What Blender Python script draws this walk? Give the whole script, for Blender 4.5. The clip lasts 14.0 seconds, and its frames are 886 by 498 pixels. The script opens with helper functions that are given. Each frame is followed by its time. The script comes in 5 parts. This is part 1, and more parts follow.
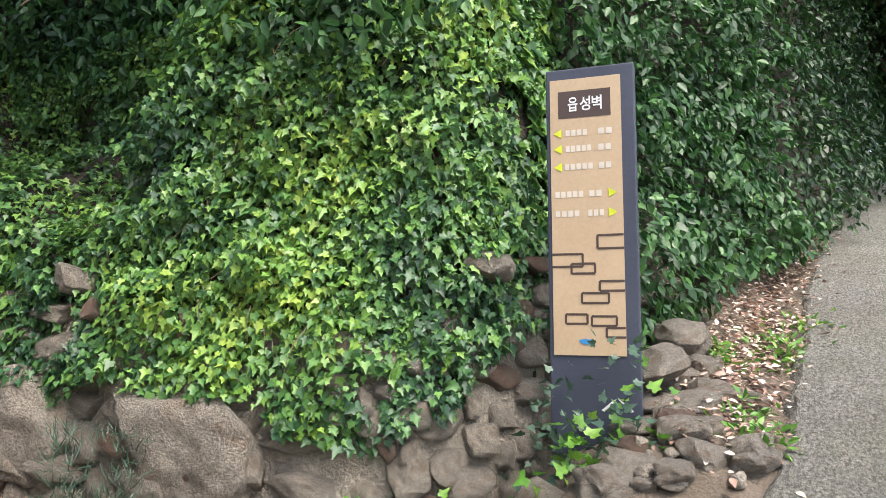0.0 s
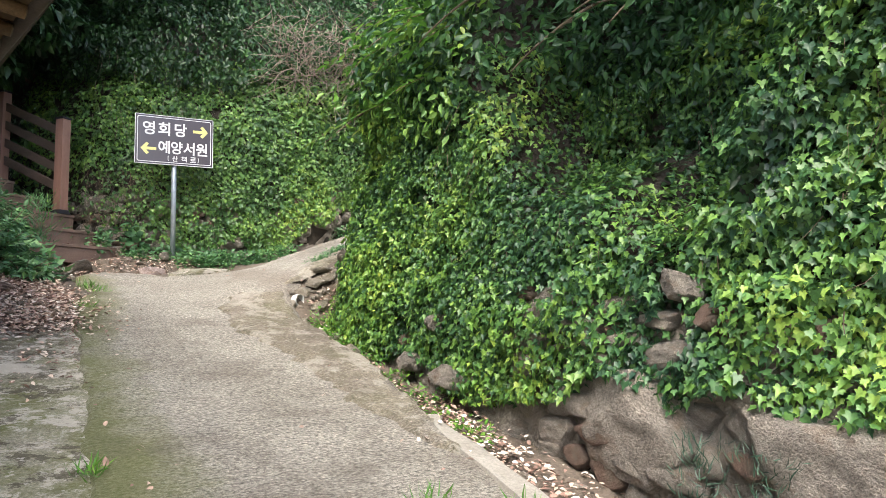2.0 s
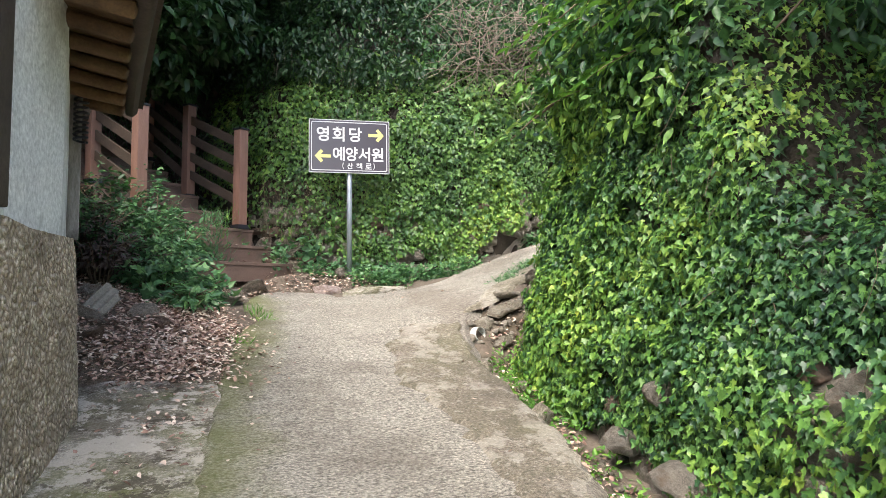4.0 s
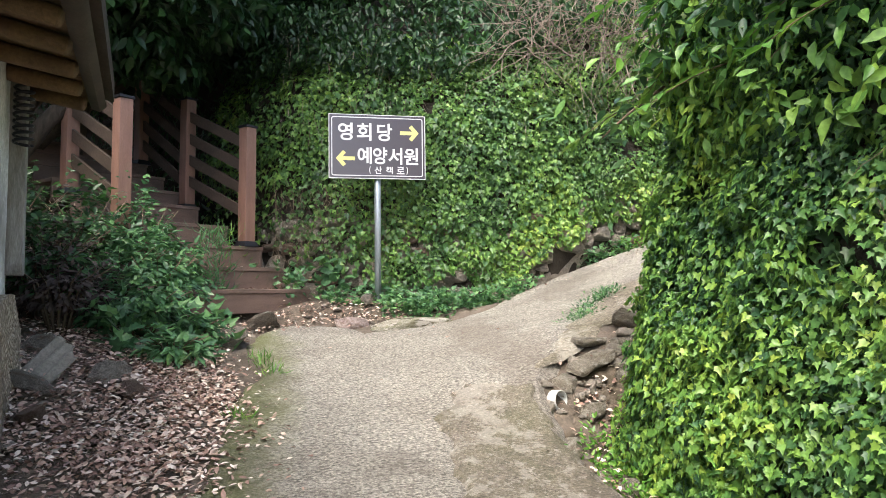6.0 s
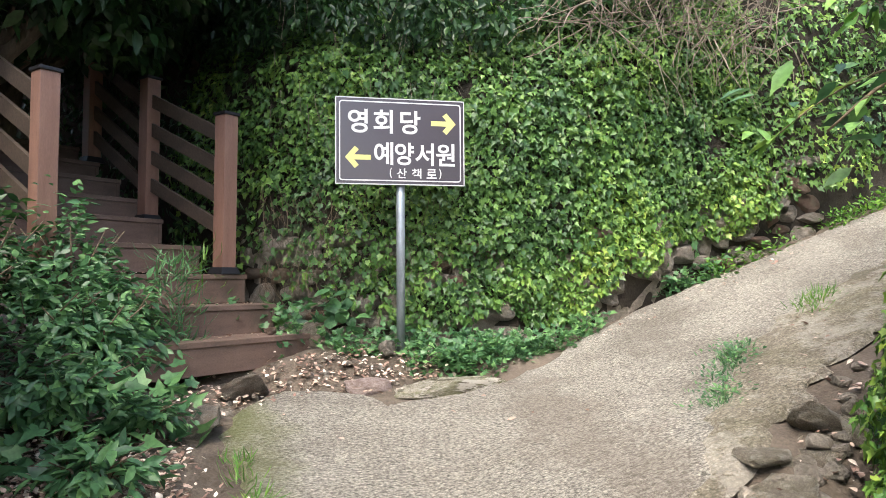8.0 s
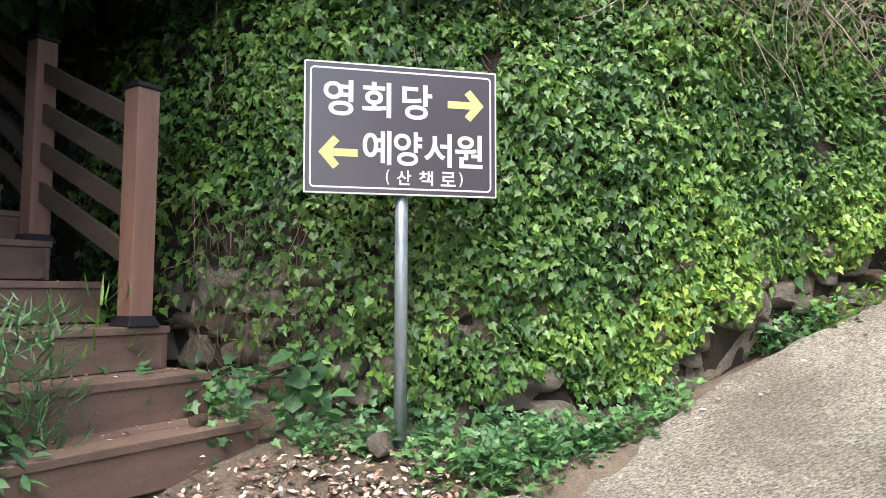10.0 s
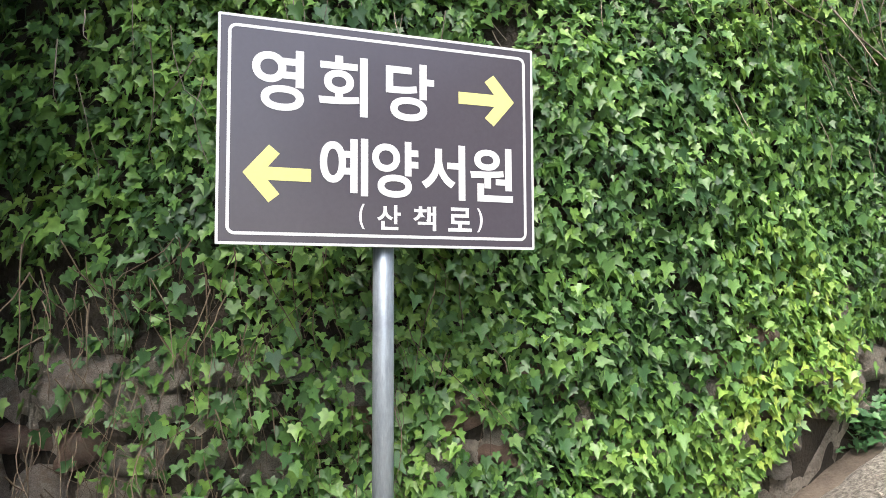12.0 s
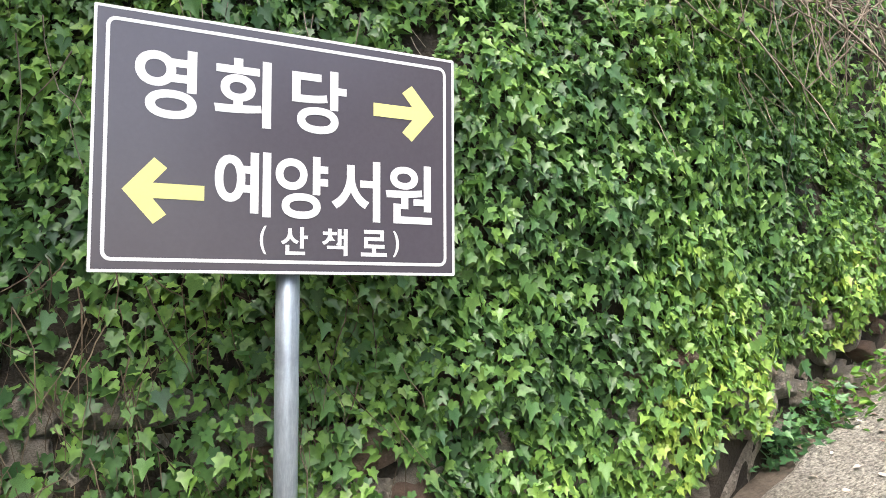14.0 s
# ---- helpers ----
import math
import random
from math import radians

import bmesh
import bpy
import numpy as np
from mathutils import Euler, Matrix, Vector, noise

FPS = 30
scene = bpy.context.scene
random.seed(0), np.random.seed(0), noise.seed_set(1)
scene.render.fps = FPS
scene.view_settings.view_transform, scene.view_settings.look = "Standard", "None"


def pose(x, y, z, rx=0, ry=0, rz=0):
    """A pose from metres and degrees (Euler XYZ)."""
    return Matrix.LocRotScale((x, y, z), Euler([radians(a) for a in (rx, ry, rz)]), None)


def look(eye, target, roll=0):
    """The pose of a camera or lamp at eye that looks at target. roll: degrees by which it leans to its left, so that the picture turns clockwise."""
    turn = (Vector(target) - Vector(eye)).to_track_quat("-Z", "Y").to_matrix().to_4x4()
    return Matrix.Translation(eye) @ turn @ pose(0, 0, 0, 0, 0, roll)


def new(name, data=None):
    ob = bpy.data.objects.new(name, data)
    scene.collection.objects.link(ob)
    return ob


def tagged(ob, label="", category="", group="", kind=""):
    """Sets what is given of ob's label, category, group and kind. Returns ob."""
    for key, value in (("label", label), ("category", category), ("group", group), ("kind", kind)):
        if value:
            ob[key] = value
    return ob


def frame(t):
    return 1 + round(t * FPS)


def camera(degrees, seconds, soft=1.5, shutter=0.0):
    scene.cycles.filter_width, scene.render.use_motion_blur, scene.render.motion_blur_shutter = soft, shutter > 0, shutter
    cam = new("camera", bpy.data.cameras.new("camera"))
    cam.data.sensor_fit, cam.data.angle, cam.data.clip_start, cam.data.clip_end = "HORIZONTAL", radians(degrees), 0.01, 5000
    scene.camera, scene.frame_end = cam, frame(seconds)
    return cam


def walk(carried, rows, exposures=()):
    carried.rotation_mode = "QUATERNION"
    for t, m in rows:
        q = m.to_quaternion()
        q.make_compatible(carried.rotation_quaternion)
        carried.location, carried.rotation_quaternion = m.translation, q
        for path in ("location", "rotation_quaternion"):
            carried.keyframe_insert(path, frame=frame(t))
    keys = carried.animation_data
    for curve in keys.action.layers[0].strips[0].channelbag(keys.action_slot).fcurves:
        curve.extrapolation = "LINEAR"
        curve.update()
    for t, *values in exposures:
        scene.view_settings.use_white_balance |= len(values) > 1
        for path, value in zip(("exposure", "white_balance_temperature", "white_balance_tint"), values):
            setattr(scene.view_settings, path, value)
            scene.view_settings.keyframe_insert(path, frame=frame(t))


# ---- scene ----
cam = camera(64.0, 14.0, 0.7)
PATH = [
    (0, (-1.011, -9.651, -0.619), (0.81, -8.839, -0.47), -0.3),
    (0.5, (-1.102, -9.585, -0.627), (0.522, -8.429, -0.473), -0.3),
    (0.9, (-1.151, -9.563, -0.633), (0.299, -8.194, -0.482), -0.4),
    (1, (-1.155, -9.556, -0.635), (0.252, -8.142, -0.482), -0.3),
    (1.5, (-1.172, -9.387, -0.638), (-0.001, -7.773, -0.491), -0.2),
    (2, (-1.184, -9.058, -0.568), (-0.234, -7.304, -0.426), 0.1),
    (2.5, (-1.082, -8.756, -0.56), (-0.314, -6.914, -0.426), 0.3),
    (3, (-0.909, -8.505, -0.414), (-0.304, -6.603, -0.293), 0.2),
    (3.5, (-0.769, -8.188, -0.297), (-0.273, -6.254, -0.188), -0.0),
    (3.7, (-0.731, -8.093, -0.265), (-0.265, -6.151, -0.156), 0.1),
    (5.8, (-0.68, -6.679, 0.045), (-0.287, -4.721, 0.146), 0.4),
    (6, (-0.678, -6.537, 0.078), (-0.288, -4.578, 0.177), 0.1),
    (6.5, (-0.741, -6.076, 0.171), (-0.343, -4.118, 0.263), 0.2),
    (7, (-0.701, -5.651, 0.24), (-0.293, -3.695, 0.325), 0.3),
    (7.5, (-0.704, -5.272, 0.299), (-0.29, -3.317, 0.379), 0.3),
    (8, (-0.718, -4.831, 0.417), (-0.305, -2.876, 0.497), 0.3),
    (8.2, (-0.685, -4.674, 0.435), (-0.267, -2.719, 0.505), 0.4),
    (10.3, (-0.58, -2.909, 0.668), (-0.091, -0.973, 0.784), 0.7),
    (10.5, (-0.589, -2.721, 0.697), (-0.087, -0.788, 0.808), 0.7),
    (11, (-0.558, -2.392, 0.76), (-0.012, -0.472, 0.879), 0.6),
    (11.5, (-0.507, -2.097, 0.858), (0.115, -0.201, 0.992), 0.4),
    (12, (-0.516, -1.878, 0.916), (0.168, -0.003, 1.052), 0.4),
    (12.5, (-0.544, -1.714, 1.022), (0.193, 0.141, 1.153), 0.4),
    (13, (-0.516, -1.701, 1.035), (0.254, 0.14, 1.168), 0.5),
    (13.5, (-0.515, -1.716, 1.017), (0.277, 0.115, 1.16), 0.4),
    (14, (-0.45, -1.724, 0.991), (0.45, 0.056, 1.135), 0.4),
]
walk(cam, [(t, look(eye, target, roll)) for t, eye, target, roll in PATH], [(0.0, 1.60), (0.5, 1.70), (1.5, 1.68), (3.0, 1.76), (6.5, 1.80), (8.0, 1.78), (11.0, 1.86), (12.0, 1.86), (13.5, 1.82), (14.0, 1.88)])

# ---- world, sun and exposure ----
world = bpy.data.worlds.new("overcast_sky")
scene.world = world
world.use_nodes = True
wn = world.node_tree.nodes
sky = wn.new("ShaderNodeTexSky")
sky.sky_type, sky.sun_disc = "NISHITA", False
sky.sun_elevation, sky.sun_rotation = radians(60), radians(211)
sky.dust_density, sky.air_density = 4.0, 1.2
world.node_tree.links.new(sky.outputs["Color"], wn["Background"].inputs["Color"])
wn["Background"].inputs["Strength"].default_value = 0.15
sun = new("sun", bpy.data.lights.new("sun", "SUN"))
sun.data.energy, sun.data.angle, sun.data.color = 1.5, radians(35), (1.0, 0.96, 0.88)
sun.matrix_world = look((0, 0, 20), (3.3, 5.5, 9.0))


# ---- materials ----
def material(name, rough=0.8, metal=0.0):
    m = bpy.data.materials.new(name)
    m.use_nodes = True
    b = m.node_tree.nodes["Principled BSDF"]
    b.inputs["Roughness"].default_value, b.inputs["Metallic"].default_value = rough, metal
    return m, m.node_tree.nodes, m.node_tree.links, b


def ramp_node(nodes, stops):
    r = nodes.new("ShaderNodeValToRGB")
    while len(r.color_ramp.elements) < len(stops):
        r.color_ramp.elements.new(0.5)
    for e, (p, c) in zip(r.color_ramp.elements, stops):
        e.position, e.color = p, (*c, 1)
    return r


def noise_node(nodes, links, scale, detail=5, rough=0.6, coords="Object", stretch=None):
    tc = nodes.new("ShaderNodeTexCoord")
    n = nodes.new("ShaderNodeTexNoise")
    n.inputs["Scale"].default_value, n.inputs["Detail"].default_value, n.inputs["Roughness"].default_value = scale, detail, rough
    src = tc.outputs[coords]
    if stretch:
        mp = nodes.new("ShaderNodeMapping")
        mp.inputs["Scale"].default_value = stretch
        links.new(src, mp.inputs["Vector"])
        src = mp.outputs["Vector"]
    links.new(src, n.inputs["Vector"])
    return n


def mixed(nodes, links, a, b, fac, kind="MIX"):
    m = nodes.new("ShaderNodeMix")
    m.data_type, m.blend_type = "RGBA", kind
    for sock, v in ((m.inputs[6], a), (m.inputs[7], b), (m.inputs[0], fac)):
        if isinstance(v, (int, float)):
            sock.default_value = v
        elif isinstance(v, tuple):
            sock.default_value = (*v, 1)
        else:
            links.new(v, sock)
    return m.outputs[2]


def bumped(nodes, links, b, height, strength, dist=0.01):
    u = nodes.new("ShaderNodeBump")
    u.inputs["Strength"].default_value, u.inputs["Distance"].default_value = strength, dist
    links.new(height, u.inputs["Height"])
    links.new(u.outputs["Normal"], b.inputs["Normal"])


def surface(name, c1, c2, scale, grain=60, rough=0.85, bump=0.4, dist=0.01, third=None, stretch=None, coords="Object", metal=0.0, speck=0.4):
    """A surface of two mottled colours with fine grain, and stains of a third colour."""
    m, n, l, b = material(name, rough, metal)
    big = noise_node(n, l, scale, 6, 0.65, coords, stretch)
    fine = noise_node(n, l, grain, 4, 0.7, coords, stretch)
    r = ramp_node(n, [(0.3, c1), (0.7, c2)])
    l.new(big.outputs["Fac"], r.inputs["Fac"])
    lo, hi = 1 - speck, 1 + 0.62 * speck
    g = ramp_node(n, [(0.25, (lo, lo, lo)), (0.75, (hi, hi, hi))])
    l.new(fine.outputs["Fac"], g.inputs["Fac"])
    col = mixed(n, l, r.outputs["Color"], g.outputs["Color"], 1.0, "MULTIPLY")
    if third:
        st = noise_node(n, l, scale * 0.45, 6, 0.7, coords)
        sr = ramp_node(n, [(0.52, (0, 0, 0)), (0.66, (1, 1, 1))])
        l.new(st.outputs["Fac"], sr.inputs["Fac"])
        col = mixed(n, l, col, third, sr.outputs["Color"])
    l.new(col, b.inputs["Base Color"])
    ad = n.new("ShaderNodeMath")
    ad.operation = "ADD"
    l.new(big.outputs["Fac"], ad.inputs[0]), l.new(fine.outputs["Fac"], ad.inputs[1])
    bumped(n, l, b, ad.outputs[0], bump, dist)
    return m


def leaf_material(name, stops, patch=0.5, glow=0.28, rough=0.42, single=False, own_share=0.62):
    """Leaf green that differs from leaf to leaf and drifts over patches of the plant."""
    m, n, l, b = material(name, rough)
    geo = n.new("ShaderNodeNewGeometry")
    big = noise_node(n, l, 1.1, 3, 0.6)
    a = n.new("ShaderNodeMath")
    a.operation = "MULTIPLY_ADD"
    a.inputs[1].default_value, a.inputs[2].default_value = patch * 2.2, -patch * 1.1
    l.new(big.outputs["Fac"], a.inputs[0])
    s = n.new("ShaderNodeMath")
    s.operation, s.use_clamp = "ADD", True
    own = n.new("ShaderNodeObjectInfo").outputs["Random"] if single else geo.outputs["Random Per Island"]
    spread = n.new("ShaderNodeMath")
    spread.operation = "MULTIPLY_ADD"
    spread.inputs[1].default_value, spread.inputs[2].default_value = own_share, 0.5 - own_share / 2
    l.new(own, spread.inputs[0])
    l.new(spread.outputs[0], s.inputs[0]), l.new(a.outputs[0], s.inputs[1])
    r = ramp_node(n, stops)
    l.new(s.outputs[0], r.inputs["Fac"])
    vein = noise_node(n, l, 45, 3, 0.5)
    vr = ramp_node(n, [(0.3, (0.7, 0.7, 0.7)), (0.7, (1.2, 1.2, 1.15))])
    l.new(vein.outputs["Fac"], vr.inputs["Fac"])
    col = mixed(n, l, r.outputs["Color"], vr.outputs["Color"], 1.0, "MULTIPLY")
    l.new(col, b.inputs["Base Color"])
    t = n.new("ShaderNodeBsdfTranslucent")
    l.new(col, t.inputs["Color"])
    mx = n.new("ShaderNodeMixShader")
    mx.inputs[0].default_value = glow
    l.new(b.outputs[0], mx.inputs[1]), l.new(t.outputs[0], mx.inputs[2])
    l.new(mx.outputs[0], n["Material Output"].inputs["Surface"])
    return m


def concrete_material(name, c1, c2, moss, groove, stain, edge=None, crust=0.0):
    """Cast concrete with fine broom grooves across the slope, grit, moss in the hollows and dark stains.
    edge: the x about which moss grows along the rim."""
    m, n, l, b = material(name, 0.9)
    big = noise_node(n, l, 1.3, 7, 0.7)
    fine = noise_node(n, l, 64, 7, 0.85)
    grit = n.new("ShaderNodeTexVoronoi")
    grit.inputs["Scale"].default_value = 70
    tc = n.new("ShaderNodeTexCoord")
    l.new(tc.outputs["Object"], grit.inputs["Vector"])
    sep = noise_node(n, l, 1.0, 5, 0.7, "Object", (42, 95, 42))
    r = ramp_node(n, [(0.3, c1), (0.7, c2)])
    l.new(big.outputs["Fac"], r.inputs["Fac"])
    g = ramp_node(n, [(0.32, (0.22, 0.21, 0.20)), (0.5, (0.92, 0.92, 0.92)), (0.66, (1.75, 1.75, 1.72))])
    l.new(fine.outputs["Fac"], g.inputs["Fac"])
    col = mixed(n, l, r.outputs["Color"], g.outputs["Color"], 1.0, "MULTIPLY")
    gv = ramp_node(n, [(0.0, (1.25, 1.22, 1.15)), (0.5, (0.8, 0.8, 0.8))])
    l.new(grit.outputs["Distance"], gv.inputs["Fac"])
    col = mixed(n, l, col, gv.outputs["Color"], 0.8, "MULTIPLY")
    gr = ramp_node(n, [(0.41, (1 - groove, 1 - groove, 1 - groove)), (0.54, (1.25, 1.25, 1.25))])
    l.new(sep.outputs["Fac"], gr.inputs["Fac"])
    col = mixed(n, l, col, gr.outputs["Color"], 1.0, "MULTIPLY")
    ms = noise_node(n, l, 1.1, 8, 0.75)
    if edge is None:
        mr = ramp_node(n, [(0.40, (0, 0, 0)), (0.60, (moss, moss, moss))])
        l.new(ms.outputs["Fac"], mr.inputs["Fac"])
    else:
        sx = n.new("ShaderNodeSeparateXYZ")
        l.new(tc.outputs["Object"], sx.inputs[0])
        off = n.new("ShaderNodeMath")
        off.operation = "SUBTRACT"
        off.inputs[1].default_value = edge
        l.new(sx.outputs["X"], off.inputs[0])
        ab = n.new("ShaderNodeMath")
        ab.operation = "ABSOLUTE"
        l.new(off.outputs[0], ab.inputs[0])
        su = n.new("ShaderNodeMath")
        su.operation = "MULTIPLY_ADD"
        su.inputs[1].default_value = -0.85
        l.new(ab.outputs[0], su.inputs[0]), l.new(ms.outputs["Fac"], su.inputs[2])
        mr = ramp_node(n, [(0.22, (0, 0, 0)), (0.52, (moss, moss, moss))])
        l.new(su.outputs[0], mr.inputs["Fac"])
    col = mixed(n, l, col, (0.135, 0.155, 0.030), mr.outputs["Color"])
    if edge is not None:
        rim = n.new("ShaderNodeMath")
        rim.operation = "SUBTRACT"
        rim.inputs[1].default_value = 0.62
        l.new(sx.outputs["X"], rim.inputs[0])
        ra = n.new("ShaderNodeMath")
        ra.operation = "ABSOLUTE"
        l.new(rim.outputs[0], ra.inputs[0])
        rn = noise_node(n, l, 1.9, 8, 0.75)
        rs = n.new("ShaderNodeMath")
        rs.operation = "MULTIPLY_ADD"
        rs.inputs[1].default_value = -0.6
        l.new(ra.outputs[0], rs.inputs[0]), l.new(rn.outputs["Fac"], rs.inputs[2])
        rr = ramp_node(n, [(0.30, (0, 0, 0)), (0.46, (0.45, 0.45, 0.45))])
        l.new(rs.outputs[0], rr.inputs["Fac"])
        col = mixed(n, l, col, (0.17, 0.135, 0.105), rr.outputs["Color"])
    ds = noise_node(n, l, 0.85, 8, 0.72)
    dr = ramp_node(n, [(0.50, (0, 0, 0)), (0.62, (stain, stain, stain))])
    l.new(ds.outputs["Fac"], dr.inputs["Fac"])
    col = mixed(n, l, col, (0.105, 0.085, 0.066), dr.outputs["Color"])
    if crust:
        for scale, lo, hi, tone in ((2.6, 0.51, 0.55, (0.66, 0.615, 0.55)), (4.5, 0.555, 0.585, (0.085, 0.068, 0.045)), (16.0, 0.58, 0.62, (0.66, 0.62, 0.56))):
            pn = noise_node(n, l, scale, 8, 0.75)
            pr = ramp_node(n, [(lo, (0, 0, 0)), (hi, (crust, crust, crust))])
            l.new(pn.outputs["Fac"], pr.inputs["Fac"])
            col = mixed(n, l, col, tone, pr.outputs["Color"])
    l.new(col, b.inputs["Base Color"])
    ad = n.new("ShaderNodeMath")
    ad.operation = "ADD"
    l.new(sep.outputs["Fac"], ad.inputs[0]), l.new(fine.outputs["Fac"], ad.inputs[1])
    bumped(n, l, b, ad.outputs[0], 1.0, 0.018)
    return m


def pebbled_material(name):
    """Rounded pebbles of several browns pressed into earth mortar."""
    m, n, l, b = material(name, 0.95)
    tc = n.new("ShaderNodeTexCoord")
    warp = noise_node(n, l, 12, 3, 0.6)
    off = mixed(n, l, tc.outputs["Object"], warp.outputs["Color"], 0.035, "ADD")
    cell = n.new("ShaderNodeTexVoronoi")
    cell.inputs["Scale"].default_value, cell.inputs["Randomness"].default_value = 38, 1.0
    l.new(off, cell.inputs["Vector"])
    tone = ramp_node(n, [(0.0, (0.33, 0.265, 0.19)), (0.5, (0.50, 0.42, 0.315)), (1.0, (0.66, 0.58, 0.465))])
    l.new(cell.outputs["Color"], tone.inputs["Fac"])
    joint = ramp_node(n, [(0.35, (1.12, 1.12, 1.1)), (0.62, (0.62, 0.58, 0.54))])
    l.new(cell.outputs["Distance"], joint.inputs["Fac"])
    col = mixed(n, l, tone.outputs["Color"], joint.outputs["Color"], 1.0, "MULTIPLY")
    fine = noise_node(n, l, 110, 5, 0.75)
    fr = ramp_node(n, [(0.3, (0.7, 0.7, 0.7)), (0.7, (1.25, 1.25, 1.25))])
    l.new(fine.outputs["Fac"], fr.inputs["Fac"])
    col = mixed(n, l, col, fr.outputs["Color"], 1.0, "MULTIPLY")
    damp = noise_node(n, l, 1.6, 6, 0.7)
    dr = ramp_node(n, [(0.5, (0, 0, 0)), (0.66, (0.75, 0.75, 0.75))])
    l.new(damp.outputs["Fac"], dr.inputs["Fac"])
    col = mixed(n, l, col, (0.15, 0.115, 0.08), dr.outputs["Color"])
    l.new(col, b.inputs["Base Color"])
    ht = ramp_node(n, [(0.0, (1, 1, 1)), (0.7, (0, 0, 0))])
    l.new(cell.outputs["Distance"], ht.inputs["Fac"])
    bumped(n, l, b, ht.outputs["Color"], 1.0, 0.02)
    return m


def plain(name, c, rough=0.5, metal=0.0, wear=0.12, speck=0.06):
    return surface(name, tuple(v * (1 - wear) for v in c), tuple(min(1, v * (1 + wear)) for v in c), 7, 90, rough, 0.04, 0.002, None, None, "Object", metal, speck)


M_SOIL = surface("soil", (0.095, 0.074, 0.056), (0.21, 0.167, 0.13), 5, 60, 0.95, 0.8, 0.03, (0.09, 0.07, 0.045))
# Earth far darker than the soil, with the leaves' shade in its colour.
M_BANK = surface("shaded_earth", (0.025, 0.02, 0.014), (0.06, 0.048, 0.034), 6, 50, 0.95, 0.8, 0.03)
M_ROAD = concrete_material("broomed_concrete", (0.325, 0.298, 0.255), (0.48, 0.45, 0.395), 0.75, 0.5, 0.45, -1.0)
M_SLAB = concrete_material("old_mossy_concrete", (0.40, 0.36, 0.305), (0.68, 0.63, 0.555), 0.9, 0.08, 0.6, None, 0.8)
M_EAST = concrete_material("worn_road_concrete", (0.20, 0.192, 0.172), (0.285, 0.274, 0.25), 0.1, 0.45, 0.2)
M_OLD = concrete_material("crumbling_old_concrete", (0.16, 0.133, 0.106), (0.36, 0.315, 0.26), 0.25, 0.2, 0.7, None, 0.3)
M_EDGE = concrete_material("worn_lane_edge", (0.22, 0.185, 0.145), (0.44, 0.385, 0.315), 0.25, 0.3, 0.6, None, 0.3)
M_KERB = surface("kerb_concrete", (0.24, 0.22, 0.19), (0.35, 0.325, 0.285), 4, 70, 0.9, 0.5, 0.008, (0.22, 0.2, 0.16))
M_STONE = surface("field_stone", (0.235, 0.205, 0.172), (0.53, 0.47, 0.40), 5.5, 62, 0.92, 1.0, 0.05, (0.25, 0.185, 0.135), None, "Object", 0.0, 0.7)
M_STONE_RED = surface("reddish_stone", (0.16, 0.10, 0.07), (0.30, 0.20, 0.15), 3.2, 45, 0.9, 1.0, 0.06, (0.20, 0.16, 0.12))
M_MORTAR = surface("earth_mortar", (0.21, 0.183, 0.15), (0.40, 0.35, 0.29), 5, 45, 0.95, 1.0, 0.05)
M_RUBBLE = pebbled_material("pebbled_wall")
M_PLASTER = surface("white_plaster", (0.66, 0.67, 0.66), (0.84, 0.85, 0.84), 2.5, 40, 0.85, 0.3, 0.006, (0.36, 0.36, 0.34))
M_DECK = surface("brown_painted_timber", (0.125, 0.08, 0.063), (0.20, 0.132, 0.105), 3, 70, 0.65, 0.4, 0.005, (0.085, 0.062, 0.048), (1, 1, 4))
M_POST = surface("red_brown_post_timber", (0.215, 0.115, 0.085), (0.29, 0.165, 0.125), 3, 60, 0.55, 0.3, 0.003, None, (5, 5, 0.7), "Object", 0.0, 0.2)
M_RAIL = surface("weathered_rail_timber", (0.055, 0.040, 0.030), (0.105, 0.075, 0.055), 4, 60, 0.7, 0.4, 0.004)
M_EAVE = surface("old_eave_boards", (0.085, 0.048, 0.022), (0.20, 0.115, 0.05), 4, 50, 0.75, 0.5, 0.01, (0.07, 0.04, 0.02))
M_DARKWOOD = surface("dark_stained_wood", (0.035, 0.024, 0.017), (0.08, 0.055, 0.04), 4, 50, 0.7, 0.5, 0.006)
M_GREYWOOD = surface("weathered_grey_post", (0.20, 0.18, 0.155), (0.46, 0.44, 0.41), 5, 50, 0.85, 0.5, 0.006, (0.10, 0.085, 0.07), (3, 3, 0.5))
M_BLACK = plain("black_iron", (0.02, 0.02, 0.025), 0.45, 0.3)
M_GALV = surface("galvanised_steel", (0.27, 0.31, 0.35), (0.42, 0.47, 0.52), 9, 60, 0.42, 0.1, 0.002, (0.24, 0.27, 0.30), (3, 3, 0.5), "Object", 0.5, 0.25)
# Brown film; the sky's bluish sheen is mixed into its base colour.
M_SIGN = plain("sign_brown_film", (0.078, 0.070, 0.086), 0.22, 0.0, 0.02)
M_WHITE = plain("white_sheeting", (0.62, 0.62, 0.63), 0.45, 0.0, 0.02)
M_CREAM = plain("faded_cream_ink", (0.515, 0.468, 0.406), 0.5)
M_YELLOW = plain("pale_yellow_sheeting", (0.66, 0.62, 0.24), 0.45, 0.0, 0.03)
M_ALU = plain("aluminium_edge", (0.62, 0.63, 0.66), 0.35, 0.8)
M_TAN = surface("tan_printed_panel", (0.385, 0.28, 0.178), (0.45, 0.335, 0.215), 3, 70, 0.55, 0.1, 0.002, (0.42, 0.305, 0.19), None, "Object", 0.0, 0.1)
